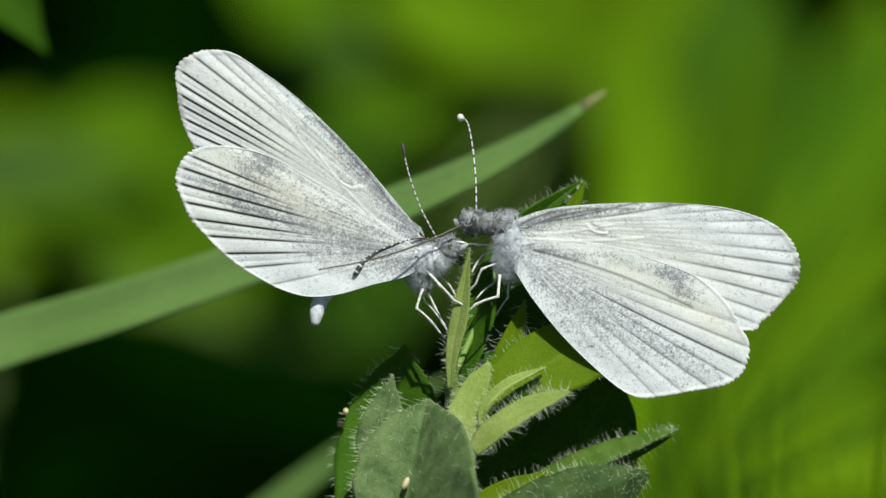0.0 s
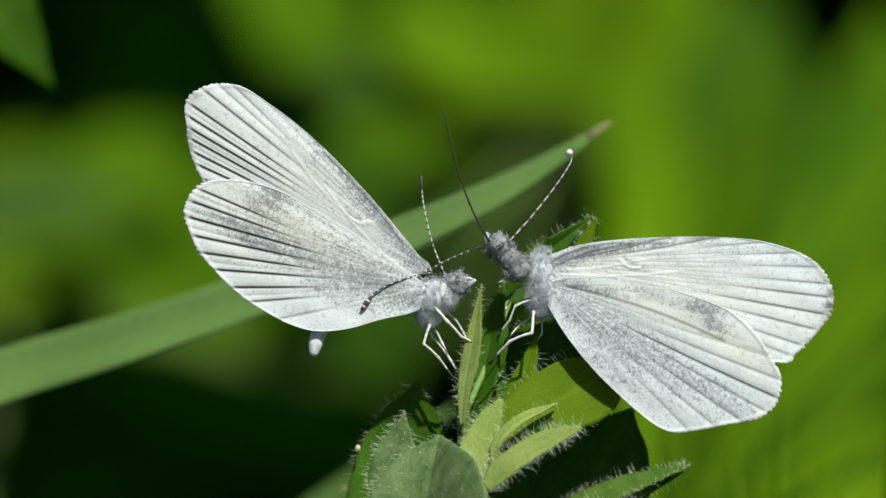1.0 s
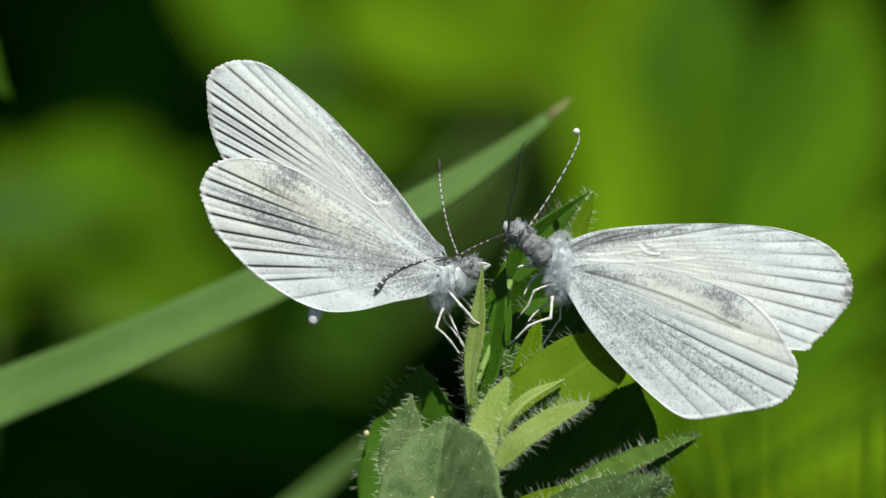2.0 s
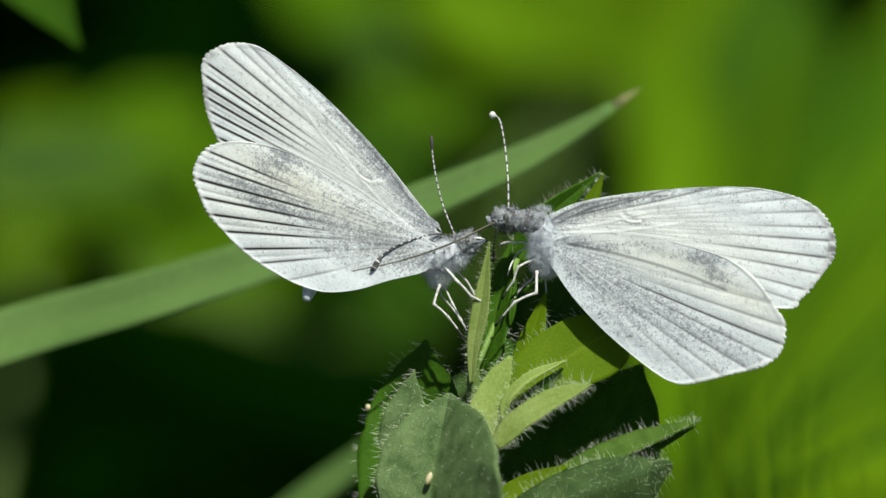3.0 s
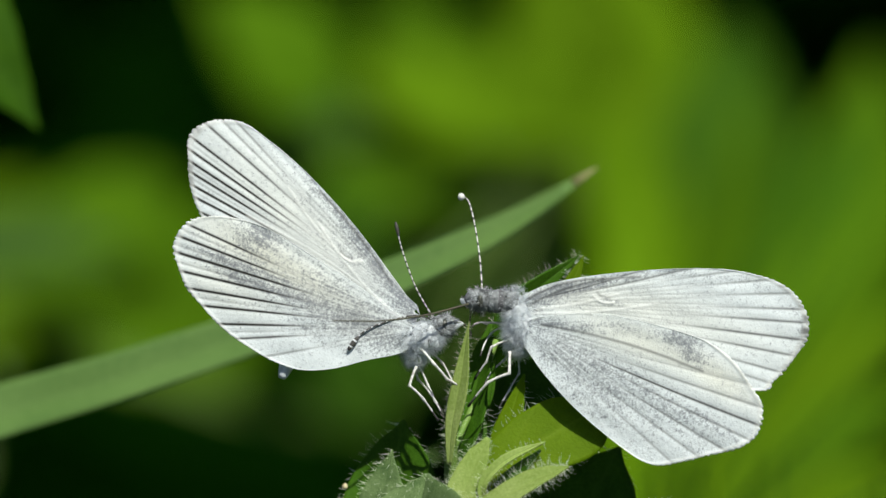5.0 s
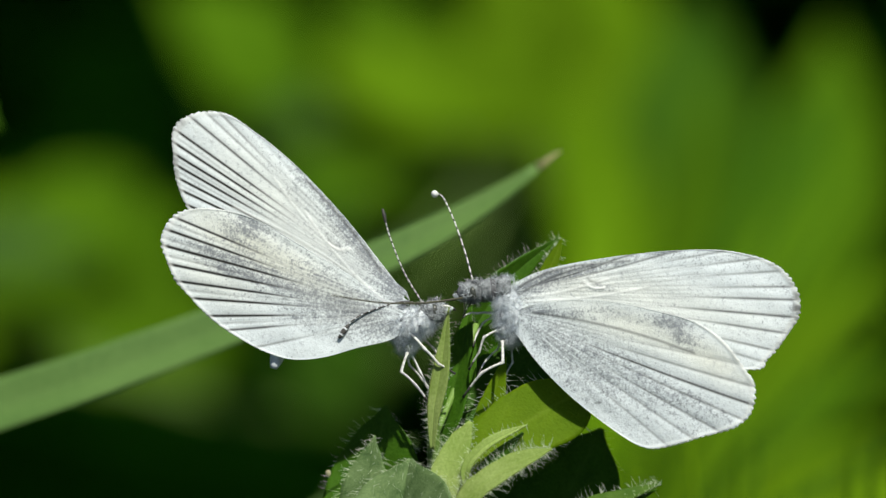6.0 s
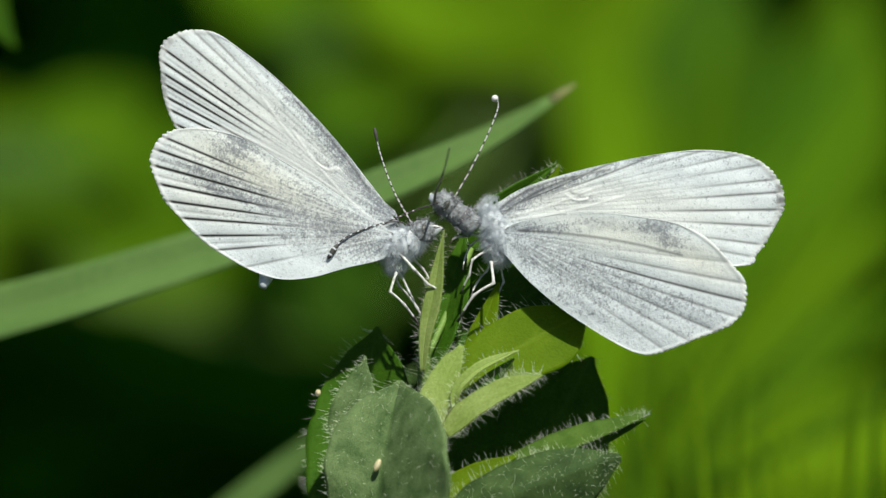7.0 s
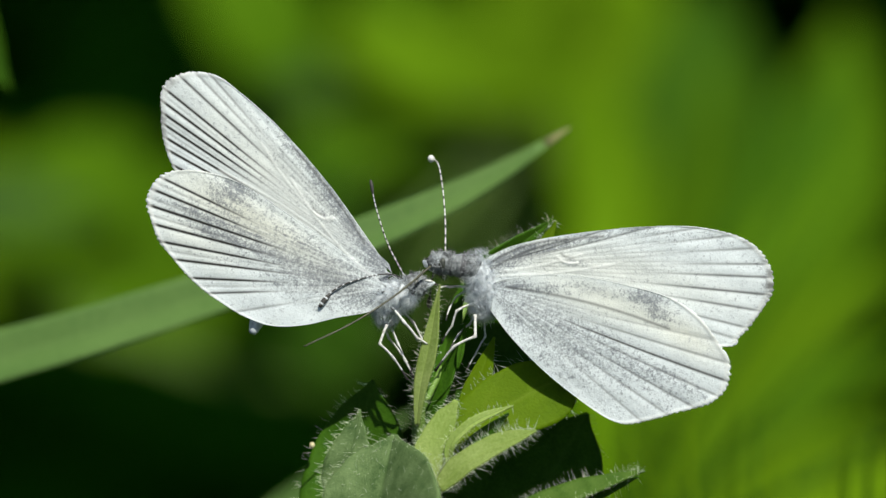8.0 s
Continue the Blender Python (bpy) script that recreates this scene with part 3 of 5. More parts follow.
bm = bmesh.new()
ball(bm, flat(748, 462) - HOME_A, (0.8, 0, 0.12), 50 * UNIT, 30 * UNIT, rough=0.1)
thorax_a = part("thorax", bm, THORAX, resting, "grey furry thorax")
fur(thorax_a, [(flat(748, 462) - HOME_A, (0.8, 0, 0.12), 50 * UNIT, 30 * UNIT), (flat(746, 485) - HOME_A, (0, 0, 1), 28 * UNIT, 20 * UNIT)], 13 * UNIT, 4200, 3, (-0.1, 0, -0.6))
fur(thorax_a, [(flat(756, 455) - HOME_A, (0.8, 0, 0.12), 46 * UNIT, 31 * UNIT)], 12 * UNIT, 1500, 4, (-0.1, 0, -0.5), FUR_PATCHY)
bm = bmesh.new()
line = bent([flat(x, y) - flat(735, 485) + Vector((0, d, 0)) for x, y, d in ((735, 480, 0), (680, 474, 0), (620, 478, 0), (562, 492, 0), (532, 519, -.0003), (520, 558, -.0006))], 8)
n = len(line)
tube(bm, line, [UNIT * (16 - 3 * i / n + 0.7 * math.sin(i * 1.6)) if i < n - 5 else UNIT * (13, 11.5, 10, 8.5, 6)[i - n + 5] for i in range(n)], 12)
abdomen_a = part("abdomen", bm, ABDOMEN, resting, "long slim white abdomen")
abdomen_a.location = flat(735, 485) - HOME_A

NECK_A = flat(775, 450)
bm = bmesh.new()
ball(bm, flat(793, 440) - NECK_A, (1, 0, 0.2), 25 * UNIT, 22 * UNIT, rough=0.12)
head_a = part("head", bm, SKIN, resting, "small grey hairy head")
head_a.location = NECK_A - HOME_A
fur(head_a, [(flat(793, 440) - NECK_A, (1, 0, 0.2), 25 * UNIT, 22 * UNIT)], 8 * UNIT, 380, 5, (0.25, 0, 0))
fur(head_a, [(flat(793, 440) - NECK_A, (1, 0, 0.2), 25 * UNIT, 22 * UNIT)], 8 * UNIT, 240, 6, (0.25, 0, 0), FUR_DARK)
fur(head_a, [(flat(791, 440) - NECK_A, (1, 0, 0.2), 26 * UNIT, 22 * UNIT)], 9 * UNIT, 420, 7, (0.25, 0, 0), FUR_PATCHY)
bm = bmesh.new()
ball(bm, flat(795, 437) - NECK_A + Vector((0, -12 * UNIT, 0)), (0, 0, 1), 12 * UNIT, 10 * UNIT)
part("eye", bm, EYE, head_a, "dark round eye")
for dy in (-5, 6):
    bm = bmesh.new()
    tube(bm, bent([flat(806, 445) - NECK_A + Vector((0, dy * UNIT, 0)), flat(818, 437) - NECK_A + Vector((0, dy * UNIT, 0)), flat(829, 432) - NECK_A + Vector((0, dy * UNIT, 0))], 4), [6 * UNIT] * 5 + [5 * UNIT, 4 * UNIT, 3 * UNIT, 1.5 * UNIT], 7)
    part("palp", bm, FUR, head_a)
antenna_up_a = part("antenna", antenna_mesh([Vector((0, 0, 0)), flat(740, 355) - flat(770, 412), flat(718, 290) - flat(770, 412), flat(708, 242) - flat(770, 412)], "grey"), [LEG_WHITE, LEG_DARK, CLUB_WHITE], head_a, "banded black and white antenna")
antenna_up_a.location = flat(774, 424) - NECK_A + Vector((0, 3 * UNIT, 0))
antenna_low_a = part("antenna", antenna_mesh([Vector((0, 0, 0)), flat(738, 421) - flat(770, 427) + Vector((0, -3e-4, 0)), flat(690, 434) - flat(770, 427) + Vector((0, -8e-4, 0)), flat(650, 454) - flat(770, 427) + Vector((0, -1.0e-3, 0)), flat(625, 486) - flat(770, 427) + Vector((0, -1.05e-3, 0))], "dark"), [THORAX, LEG_DARK, LEG_DARK], head_a, "antenna with a dark club, held over the wing")
antenna_low_a.location = flat(772, 428) - NECK_A + Vector((0, -12 * UNIT, 0))
legs(resting, HOME_A, [
    ([(752, 478, -.0008), (778, 505, -.0016), (803, 532, -.0014), (832, 549, -.0008)], 4.2),
    ([(748, 512, -.0008), (737, 546, -.0014), (762, 568, -.0012), (790, 606, -.0006)], 4.0),
    ([(752, 510, .0004), (770, 545, .0002), (783, 572, 0), (801, 603, 0)], 3.4),
    ([(742, 505, .0010), (752, 535, .0012), (775, 560, .0012), (797, 590, .0008)], 3.2),
    ([(762, 478, .0010), (795, 505, .0012), (812, 535, .0010), (822, 560, .0008)], 3.2),
    ([(790, 455, -.0004), (802, 431, -.0006), (820, 430, -.0004), (832, 436, 0)], 3.4)])

# the courting butterfly, whose head swings from side to side
HOME_B = flat(905, 440)
courting = thing("butterfly", "white butterfly with swinging head and closed grey-dusted wings", "butterfly", HOME_B, "butterflies")
FORE_B = [(922, 390), (962, 375), (1020, 366), (1100, 361), (1190, 361), (1270, 368), (1332, 385), (1376, 413), (1399, 450), (1400, 478), (1388, 510), (1362, 545), (1336, 568), (1312, 584), (1200, 556), (1040, 480), (920, 432)]
HIND_B = [(940, 432), (1030, 430), (1100, 442), (1168, 463), (1240, 492), (1290, 536), (1316, 582), (1328, 606), (1326, 640), (1310, 668), (1270, 684), (1218, 694), (1168, 702), (1128, 702), (1085, 675), (1011, 607), (953, 538), (914, 478)]
VEINS_FB = [(1280, 371, .3, .6), (1340, 390, .34, .62), (1378, 416, .36, .62), (1396, 446, .42, .6), (1400, 470, .5, .52), (1392, 500, .55, .46), (1376, 527, .48, .52), (1352, 555, .42, .58), (1330, 572, .34, .62), (1180, 366, .35, .1), (1100, 366, .4, .05)]
VEINS_HB = [(1310, 572, .2, .35), (1326, 612, .36, .3), (1324, 645, .62, .2), (1306, 670, .36, .3), (1262, 686, .36, .35), (1215, 695, .3, .35), (1165, 700, .26, .4)]
DUST_FB = [(1000, 385, 172, 120, 12, 1.05), (945, 405, 160, 60, 25, .8), (1065, 412, 20, 26, 8, .6), (1240, 380, 10, 90, 12, .5), (1390, 470, 70, 40, 9, .6)]
DUST_HB = [(1200, 488, 25, 42, 19, 1.2), (1215, 520, 30, 26, 18, .8), (1110, 560, 36, 190, 22, .5), (1020, 545, 48, 110, 48, .5), (1150, 625, 30, 140, 46, .42), (1250, 640, 30, 70, 14, .35), (950, 475, 45, 60, 34, .55), (1000, 452, 10, 110, 10, .5), (1100, 462, 16, 70, 12, .3)]
CREAM_FB = [(1150, 440, 20, 180, 45, .55), (1000, 415, 10, 80, 30, .4)]
CREAM_HB = [(1130, 490, 25, 150, 34, .75), (1270, 570, 35, 70, 30, .6)]
far_fore_b = wing("forewing", courting, HOME_B, (912, 405), FORE_B, VEINS_FB, DUST_FB, CREAM_FB, 8e-4, False, "white forewing with a dark-edged tip", 130, 26, size=.985, stretch=1.035, apex_grey=[(1380, 440, 60, 70, 40, .9)])
far_hind_b = wing("hindwing", courting, HOME_B, (915, 442), HIND_B, VEINS_HB, DUST_HB, CREAM_HB, 11e-4, False, "white hindwing", 130, 26, size=.98)
near_fore_b = wing("forewing", courting, HOME_B, (912, 405), FORE_B, VEINS_FB, DUST_FB, CREAM_FB, -5e-4, True, "white forewing underside with grey veins at the tip", 560, 120, stretch=1.035, pleats=.6, vein_wide=2.0, dark_fringe=[(1385, 490, 75, 130, 45, .62)], marks=[(1040, 400, 1072, 414, 6, 1), (1046, 394, 1066, 404, 4, 0), (935, 425, 1150, 420, 6, .4), (940, 418, 1080, 400, 4, .4), (925, 412, 1120, 372, -14, 0), (930, 398, 1060, 372, -10, 0)])
near_hind_b = wing("hindwing", courting, HOME_B, (915, 442), HIND_B, VEINS_HB, DUST_HB, CREAM_HB, -9e-4, True, "cream and grey hindwing underside with a dark patch", 560, 120, pleats=.6, vein_wide=2.0, streaks=.35, marks=[(1240, 492, 1316, 582, -8, .8), (935, 434, 1040, 431, -6, .6), (950, 446, 1230, 545, -10, 0)])
far_fore_b.rotation_euler = (0, radians(0.3), 0)
bm = bmesh.new()
ball(bm, flat(910, 440) - HOME_B, (0.22, 0, -1), 54 * UNIT, 25 * UNIT, rough=0.1)
thorax_b = part("thorax", bm, THORAX, courting, "grey thorax with white fur")
fur(thorax_b, [(flat(910, 440) - HOME_B, (0.22, 0, -1), 54 * UNIT, 25 * UNIT), (flat(904, 464) - HOME_B, (0.1, 0, -1), 34 * UNIT, 22 * UNIT)], 14 * UNIT, 5000, 13, (-0.1, 0, -0.5))
bm = bmesh.new()
line = bent([flat(x, y) - flat(920, 470) for x, y in ((920, 470), (972, 512), (1040, 572), (1100, 622))], 8)
n = len(line)
tube(bm, line, [UNIT * (15 - 3 * i / n + 0.8 * math.sin(i * 1.6)) if i < n - 3 else UNIT * (13, 10, 5)[i - n + 3] for i in range(n)], 12)
abdomen_b = part("abdomen", bm, ABDOMEN, courting, "long slim white abdomen")
abdomen_b.location = flat(920, 470) - HOME_B + Vector((0, 0.0001, 0))
NECK_B = flat(863, 372)
bm = bmesh.new()
ball(bm, flat(845, 396) - NECK_B, (-1, 0, 0.1), 29 * UNIT, 22 * UNIT, rough=0.12)
head_b = part("head", bm, SKIN, courting, "grey and black hairy head on a short neck")
head_b.location = NECK_B - HOME_B
fur(head_b, [(flat(845, 396) - NECK_B, (-1, 0, 0.1), 28 * UNIT, 24 * UNIT)], 9 * UNIT, 700, 15, (-0.3, 0, 0.1), FUR_PATCHY)
fur(head_b, [(flat(850, 396) - NECK_B, (-1, 0, 0.1), 26 * UNIT, 24 * UNIT)], 7 * UNIT, 260, 17, (-0.3, 0, 0.1), FUR_DARK)
fur(thorax_b, [(flat(906, 398) - HOME_B, (-1, 0, 0.2), 18 * UNIT, 20 * UNIT)], 11 * UNIT, 700, 16, (-0.1, 0, 0.3))
bm = bmesh.new()
ball(bm, flat(843, 397) - NECK_B + Vector((0, -17 * UNIT, 0)), (0, 0, 1), 12 * UNIT, 7.5 * UNIT)
part("eye", bm, EYE, head_b, "dark round eye")
bm = bmesh.new()
tube(bm, bent([flat(826, 404) - NECK_B, flat(816, 398) - NECK_B, flat(808, 392) - NECK_B], 4), [7 * UNIT] * 5 + [6 * UNIT, 5 * UNIT, 3 * UNIT, 1.5 * UNIT], 7)
part("palp", bm, FUR, head_b)
bm = bmesh.new()
tube(bm, bent([flat(910, 406) - NECK_B, flat(884, 401) - NECK_B, flat(858, 398) - NECK_B], 3), [20 * UNIT, 24 * UNIT, 23 * UNIT, 20 * UNIT, 22 * UNIT, 20 * UNIT, 21 * UNIT], 14, [0, 0, 0, 1, 0, 0, 0])
part("neck", bm, [SKIN, FUR_DARK], head_b, "grey furry neck with a dark band")
fur(head_b, [(flat(890, 402) - NECK_B, (-1, 0, 0.2), 20 * UNIT, 23 * UNIT)], 10 * UNIT, 800, 18, (0, 0, 0), FUR_PATCHY)
fur(head_b, [(flat(884, 402) - NECK_B, (-1, 0, 0.2), 22 * UNIT, 23 * UNIT)], 7 * UNIT, 200, 19, (0, 0, 0), FUR_DARK)
antenna_up_b = part("antenna", antenna_mesh([Vector((0, 0, 0)), Vector((-1, 0, 62)) * UNIT, Vector((-6, 0, 125)) * UNIT, Vector((-13, 0, 170)) * UNIT, Vector((-19, 0, 184)) * UNIT, Vector((-28, 0, 188)) * UNIT], "white"), [LEG_WHITE, LEG_DARK, CLUB_WHITE], head_b, "banded antenna with a white club")
antenna_up_b.location = flat(848, 378) - NECK_B + Vector((0, -4 * UNIT, 0))
antenna_side_b = part("antenna", antenna_mesh([Vector((0, 0, 0)), Vector((-50, 0, 4)) * UNIT, Vector((-106, 0, 2)) * UNIT, Vector((-155, 0, -9)) * UNIT], "dark"), [LEG_WHITE, LEG_DARK, LEG_DARK], head_b, "banded antenna with a dark club")
antenna_side_b.location = flat(830, 398) - NECK_B + Vector((0, -22 * UNIT, 0))
bm = bmesh.new()
line = bent([Vector((0, 0, 0)), Vector((-80, -30, -2)) * UNIT, Vector((-170, -72, 6)) * UNIT, Vector((-262, -112, 26)) * UNIT], 8)
n = len(line)
tube(bm, line, [UNIT * (2.2 - 1.1 * i / n) for i in range(n)], 7)
proboscis_b = part("proboscis", bm, PROBOSCIS, head_b, "long thin dark uncoiled proboscis")
proboscis_b.location = flat(822, 402) - NECK_B + Vector((0, -26 * UNIT, 0))
legs(courting, HOME_B, [
    ([(890, 490, -.0008), (887, 528, -.0016), (848, 542, -.0016), (811, 582, -.0008)], 4.4),
    ([(888, 470, -.0004), (858, 480, -.0010), (848, 505, -.0008), (826, 535, -.0002)], 3.6),
    ([(880, 440, .0004), (850, 437, .0004), (836, 436, .0002), (826, 442, 0)], 3.2),
    ([(895, 485, .0010), (880, 505, .0014), (858, 522, .0014), (842, 545, .0010)], 3.0),
    ([(905, 495, .0010), (905, 530, .0016), (885, 560, .0020), (865, 590, .0018)], 3.0),
    ([(884, 445, .0010), (860, 455, .0014), (846, 475, .0012), (838, 495, .0008)], 3.0)])


# ---- the plant they sit on ----
def on_ground(x, y):
    """A place on the ground below the place (x, y) of the plan, in sight space."""
    return TILT.inverted() @ Vector((x, y, GROUND))


PLANT_BASE = on_ground(0.004, 0.006)
plant = thing("meadow_plant", "hairy green meadow plant with folded leaflets growing up from the ground", "plant", PLANT_BASE)
bm = bmesh.new()
tube(bm, bent([Vector((0, 0, 0)), (spot(830, 3000, .004) - PLANT_BASE), (spot(820, 1000, .003) - PLANT_BASE), (spot(806, 800, .001) - PLANT_BASE), (spot(800, 690, 0) - PLANT_BASE), (spot(800, 600, 0) - PLANT_BASE)], 8),
     [UNIT * (26 - 0.42 * i) for i in range(41)], 10)
stem = part("stem", bm, STEM, plant, "slender green stem")
bm = bmesh.new()
rng = random.Random(4)
for i in range(160):
    k = rng.random()
    p = spot(800 + 20 * k ** 2, 600 + 420 * k, 0) - PLANT_BASE
    a = rng.uniform(0, 6.28)
    d = Vector((math.cos(a), -abs(math.sin(a)) * 0.7, rng.gauss(0.1, 0.3)))
    cone_hair(bm, p + d * 10 * UNIT, d * rng.uniform(10, 26) * UNIT, 1.0e-5, (0, 0, rng.gauss(0, 3) * UNIT))
part("stem_hairs", bm, HAIR, stem, "fine pale stem hairs")


def leaflet(mat, spine, left, right, label, back=None, **kw):
    return outlined_leaf("leaf", plant, [mat, back or mat], [spot(*p) for p in spine], left, right, label=label, origin=PLANT_BASE, **kw)


# large leaf with the egg, folded along its midrib, its dull underside to the viewer
leaflet(LEAF_MATT, [(712, 1010, -.004), (722, 900, -.0042), (738, 800, -.0036), (758, 706, -.0026)], [28, 76, 96, 102, 100, 88, 60, 4], [36, 132, 172, 174, 154, 122, 78, 5], "broad folded dull green leaf with a cream egg",
        lift=(.18, .78), face=(-.36, -1, .08), curl=.08, hairs=190, surf=330, hair_len=8e-4, seed=1, n=44, m=33)
# pointed leaflet behind its shoulder
leaflet(LEAF_MATT, [(668, 830, -.0012), (680, 742, -.0010), (696, 663, -.0008)], [34, 44, 38, 22, 1], [40, 46, 38, 20, 1], "pointed dull green leaflet", lift=(-.1, .1), hairs=110, surf=60, hair_len=8e-4, seed=2, n=24, m=13)
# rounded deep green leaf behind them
leaflet(LEAF_DEEP_SHADED, [(690, 1020, .003), (684, 880, .0050), (694, 740, .0057), (716, 610, .0050)], [30, 78, 92, 96, 88, 72, 46, 3], [40, 90, 110, 112, 106, 92, 62, 3], "rounded deep green leaf, half in shade", lift=(.1, .2), face=(-.15, -.85, .45), hairs=150, seed=3, n=36, m=21)
# upright narrow leaflet at the tip and the shaded ones behind it
leaflet(LEAF_PALE, [(796, 690, -.0012), (802, 620, -.0012), (817, 540, -.001), (832, 438, -.0006)], [4, 8, 12, 15, 14, 8, .5], [5, 9, 13, 17, 16, 9, .5], "narrow upright pale green leaflet", lift=(.25, .3), face=(-.3, -.9, .2), hairs=120, hair_len=5.5e-4, seed=4, n=30, m=11)
# This leaflet's shadow is put into its colour by the deep green.
leaflet(LEAF_DEEP_SHADED, [(806, 700, .002), (836, 590, .003), (872, 436, .0035)], [12, 34, 40, 34, 22, 2], [12, 36, 44, 38, 24, 2], "upright leaflet coloured deep green for shade", lift=(.3, .3), face=(-.6, -.7, -.3), hairs=110, hair_len=7e-4, seed=5, n=30, m=13)
leaflet(LEAF_FRESH, [(874, 700, .0010), (902, 615, .0012), (930, 530, .0014)], [12, 20, 22, 18, 11, 2], [14, 24, 26, 22, 13, 2], "fresh green leaflet striped by the shadows of legs", lift=(.2, .2), face=(-.1, -.75, .6), hairs=40, seed=15, n=28, m=13)
leaflet(LEAF_DEEP_SHADED, [(866, 588, .0012), (872, 548, .0012), (878, 505, .0014)], [2, 5, 6, 4, 1], [2, 6, 6, 4, 1], "small hanging green bract", lift=(.3, .3), seed=17, n=18, m=9)
# bright leaf the sun shines on, crossed by the shadow of a wing
leaflet(LEAF_FRESH, [(832, 766, -.0020), (900, 690, -.0012), (990, 630, -.0004), (1090, 578, .0002)], [10, 44, 56, 60, 58, 40, 3], [8, 38, 54, 64, 72, 64, 6], "sunlit yellow-green leaf crossed by shadow", lift=(.08, .02), face=(-.1, -.95, .3), hairs=110, seed=6, n=34, m=21)
# Dark-coloured filler where the sunlit leaf would run on in shade.
leaflet(LEAF_DEEP_SHADED, [(862, 690, .0030), (940, 590, .0040), (1030, 520, .0046)], [24, 64, 84, 84, 60, 4], [24, 60, 76, 76, 56, 8], "leaf under the wing, its shade put into deep green", lift=(.1, .1), face=(-.1, -.85, .5), hairs=40, seed=20, n=28, m=15)
# small young leaflets in the middle
leaflet(LEAF_PALE, [(806, 790, -.003), (830, 720, -.0026), (866, 643, -.002)], [22, 30, 31, 29, 22, 5], [22, 26, 26, 23, 17, 4], "small pale green young leaflet", lift=(.12, .2), face=(.1, -.75, .65), hairs=120, hair_len=7e-4, seed=7, n=26, m=13, side_veins=3)
# Dark green strip draws the shade inside the curled leaflet's fold.
leaflet(LEAF_DEEP_SHADED, [(868, 750, -.0022), (905, 710, -.002), (958, 664, -.0016)], [5, 13, 13, 9, 2], [8, 16, 15, 10, 2], "dark strip for the shade inside a folded leaflet", lift=(-.5, -.5), face=(.1, -.8, .5), seed=18, n=20, m=9)
leaflet(LEAF_PALE, [(853, 762, -.003), (858, 722, -.0032), (896, 684, -.003), (966, 650, -.0022)], [5, 8, 10, 11, 9, 1], [4, 7, 8, 8, 6, 1], "curled pale green leaflet", lift=(.5, .6), face=(.1, -.8, .5), hairs=70, hair_len=7e-4, seed=8, n=26, m=9, side_veins=2)
leaflet(LEAF_PALE, [(838, 800, -.004), (885, 756, -.004), (945, 720, -.0036), (1008, 694, -.003)], [16, 26, 28, 28, 26, 18, 2], [13, 20, 22, 22, 19, 12, 2], "long pale yellow-green leaflet with a hairy edge", lift=(.1, .14), face=(-.1, -.72, .7), hairs=210, hair_len=1.15e-3, seed=9, n=34, m=13, side_veins=3)
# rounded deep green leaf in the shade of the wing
leaflet(LEAF_DEEP_SHADED, [(850, 985, .005), (940, 880, .006), (1030, 780, .0068), (1098, 660, .0075)], [40, 100, 124, 130, 122, 100, 66, 3], [44, 108, 136, 144, 134, 108, 68, 4], "rounded deep green leaf in the shade of a wing", lift=(.12, .12), face=(-.1, -.85, .5), hairs=120, seed=10, n=36, m=21)
# low leaves with downy edges
leaflet(LEAF_MID, [(900, 905, -.003), (1000, 848, -.0032), (1110, 802, -.003), (1200, 760, -.0026)], [20, 34, 40, 42, 36, 20, 2], [4, 8, 10, 11, 10, 6, 1], "long downy green leaf folded along its midrib", lift=(.15, .9), face=(-.1, -.7, .7), hairs=240, surf=60, hair_len=8e-4, seed=11, n=36, m=13)
# Groove shade of the downy leaf, added as a dark-coloured strip.
leaflet(LEAF_DEEP_SHADED, [(1060, 842, -.0024), (1120, 806, -.0022), (1192, 770, -.002)], [5, 9, 10, 8, 1], [4, 7, 8, 6, 1], "dark strip for the shade in the downy leaf's fold", lift=(-.4, -.4), face=(-.1, -.8, .5), hairs=50, hair_len=7e-4, seed=19, n=20, m=7)
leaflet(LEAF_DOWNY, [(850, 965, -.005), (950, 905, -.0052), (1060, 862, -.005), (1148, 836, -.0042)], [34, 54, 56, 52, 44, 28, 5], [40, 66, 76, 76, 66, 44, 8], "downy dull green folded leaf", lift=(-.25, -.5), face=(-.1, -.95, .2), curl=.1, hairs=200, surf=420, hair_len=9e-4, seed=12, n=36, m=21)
leaflet(LEAF_FRESH, [(822, 915, -.003), (890, 874, -.003), (966, 836, -.003)], [16, 24, 22, 15, 2], [14, 22, 22, 15, 2], "bright yellow-green leaflet", lift=(.2, .25), face=(0, -.8, .6), hairs=50, hair_len=7e-4, seed=13, n=22, m=11)
# leaves behind the courting butterfly's head
leaflet(LEAF_FRESH, [(985, 440, .004), (1008, 385, .0042), (1036, 320, .0045)], [8, 15, 16, 11, 1], [7, 13, 13, 9, 1], "small bright yellow-green leaflet", lift=(.2, .2), face=(.2, -.85, .4), hairs=40, hair_len=7e-4, seed=16, n=20, m=9)
# Deep green stands in for the wings' shade on this leaf.
leaflet(LEAF_DEEP_SHADED, [(880, 470, .005), (935, 395, .0055), (1030, 318, .006)], [14, 32, 34, 24, 12, 1], [14, 30, 32, 24, 12, 1], "pointed leaf with hairy edges, coloured deep green for shade", lift=(.3, .3), face=(.1, -.85, -.35), hairs=150, hair_len=8e-4, seed=14, n=28, m=13)
bm = bmesh.new()
ball(bm, Vector((0, 0, 0)), (0, 0, 1), 6 * UNIT, 5 * UNIT, 10, 8)
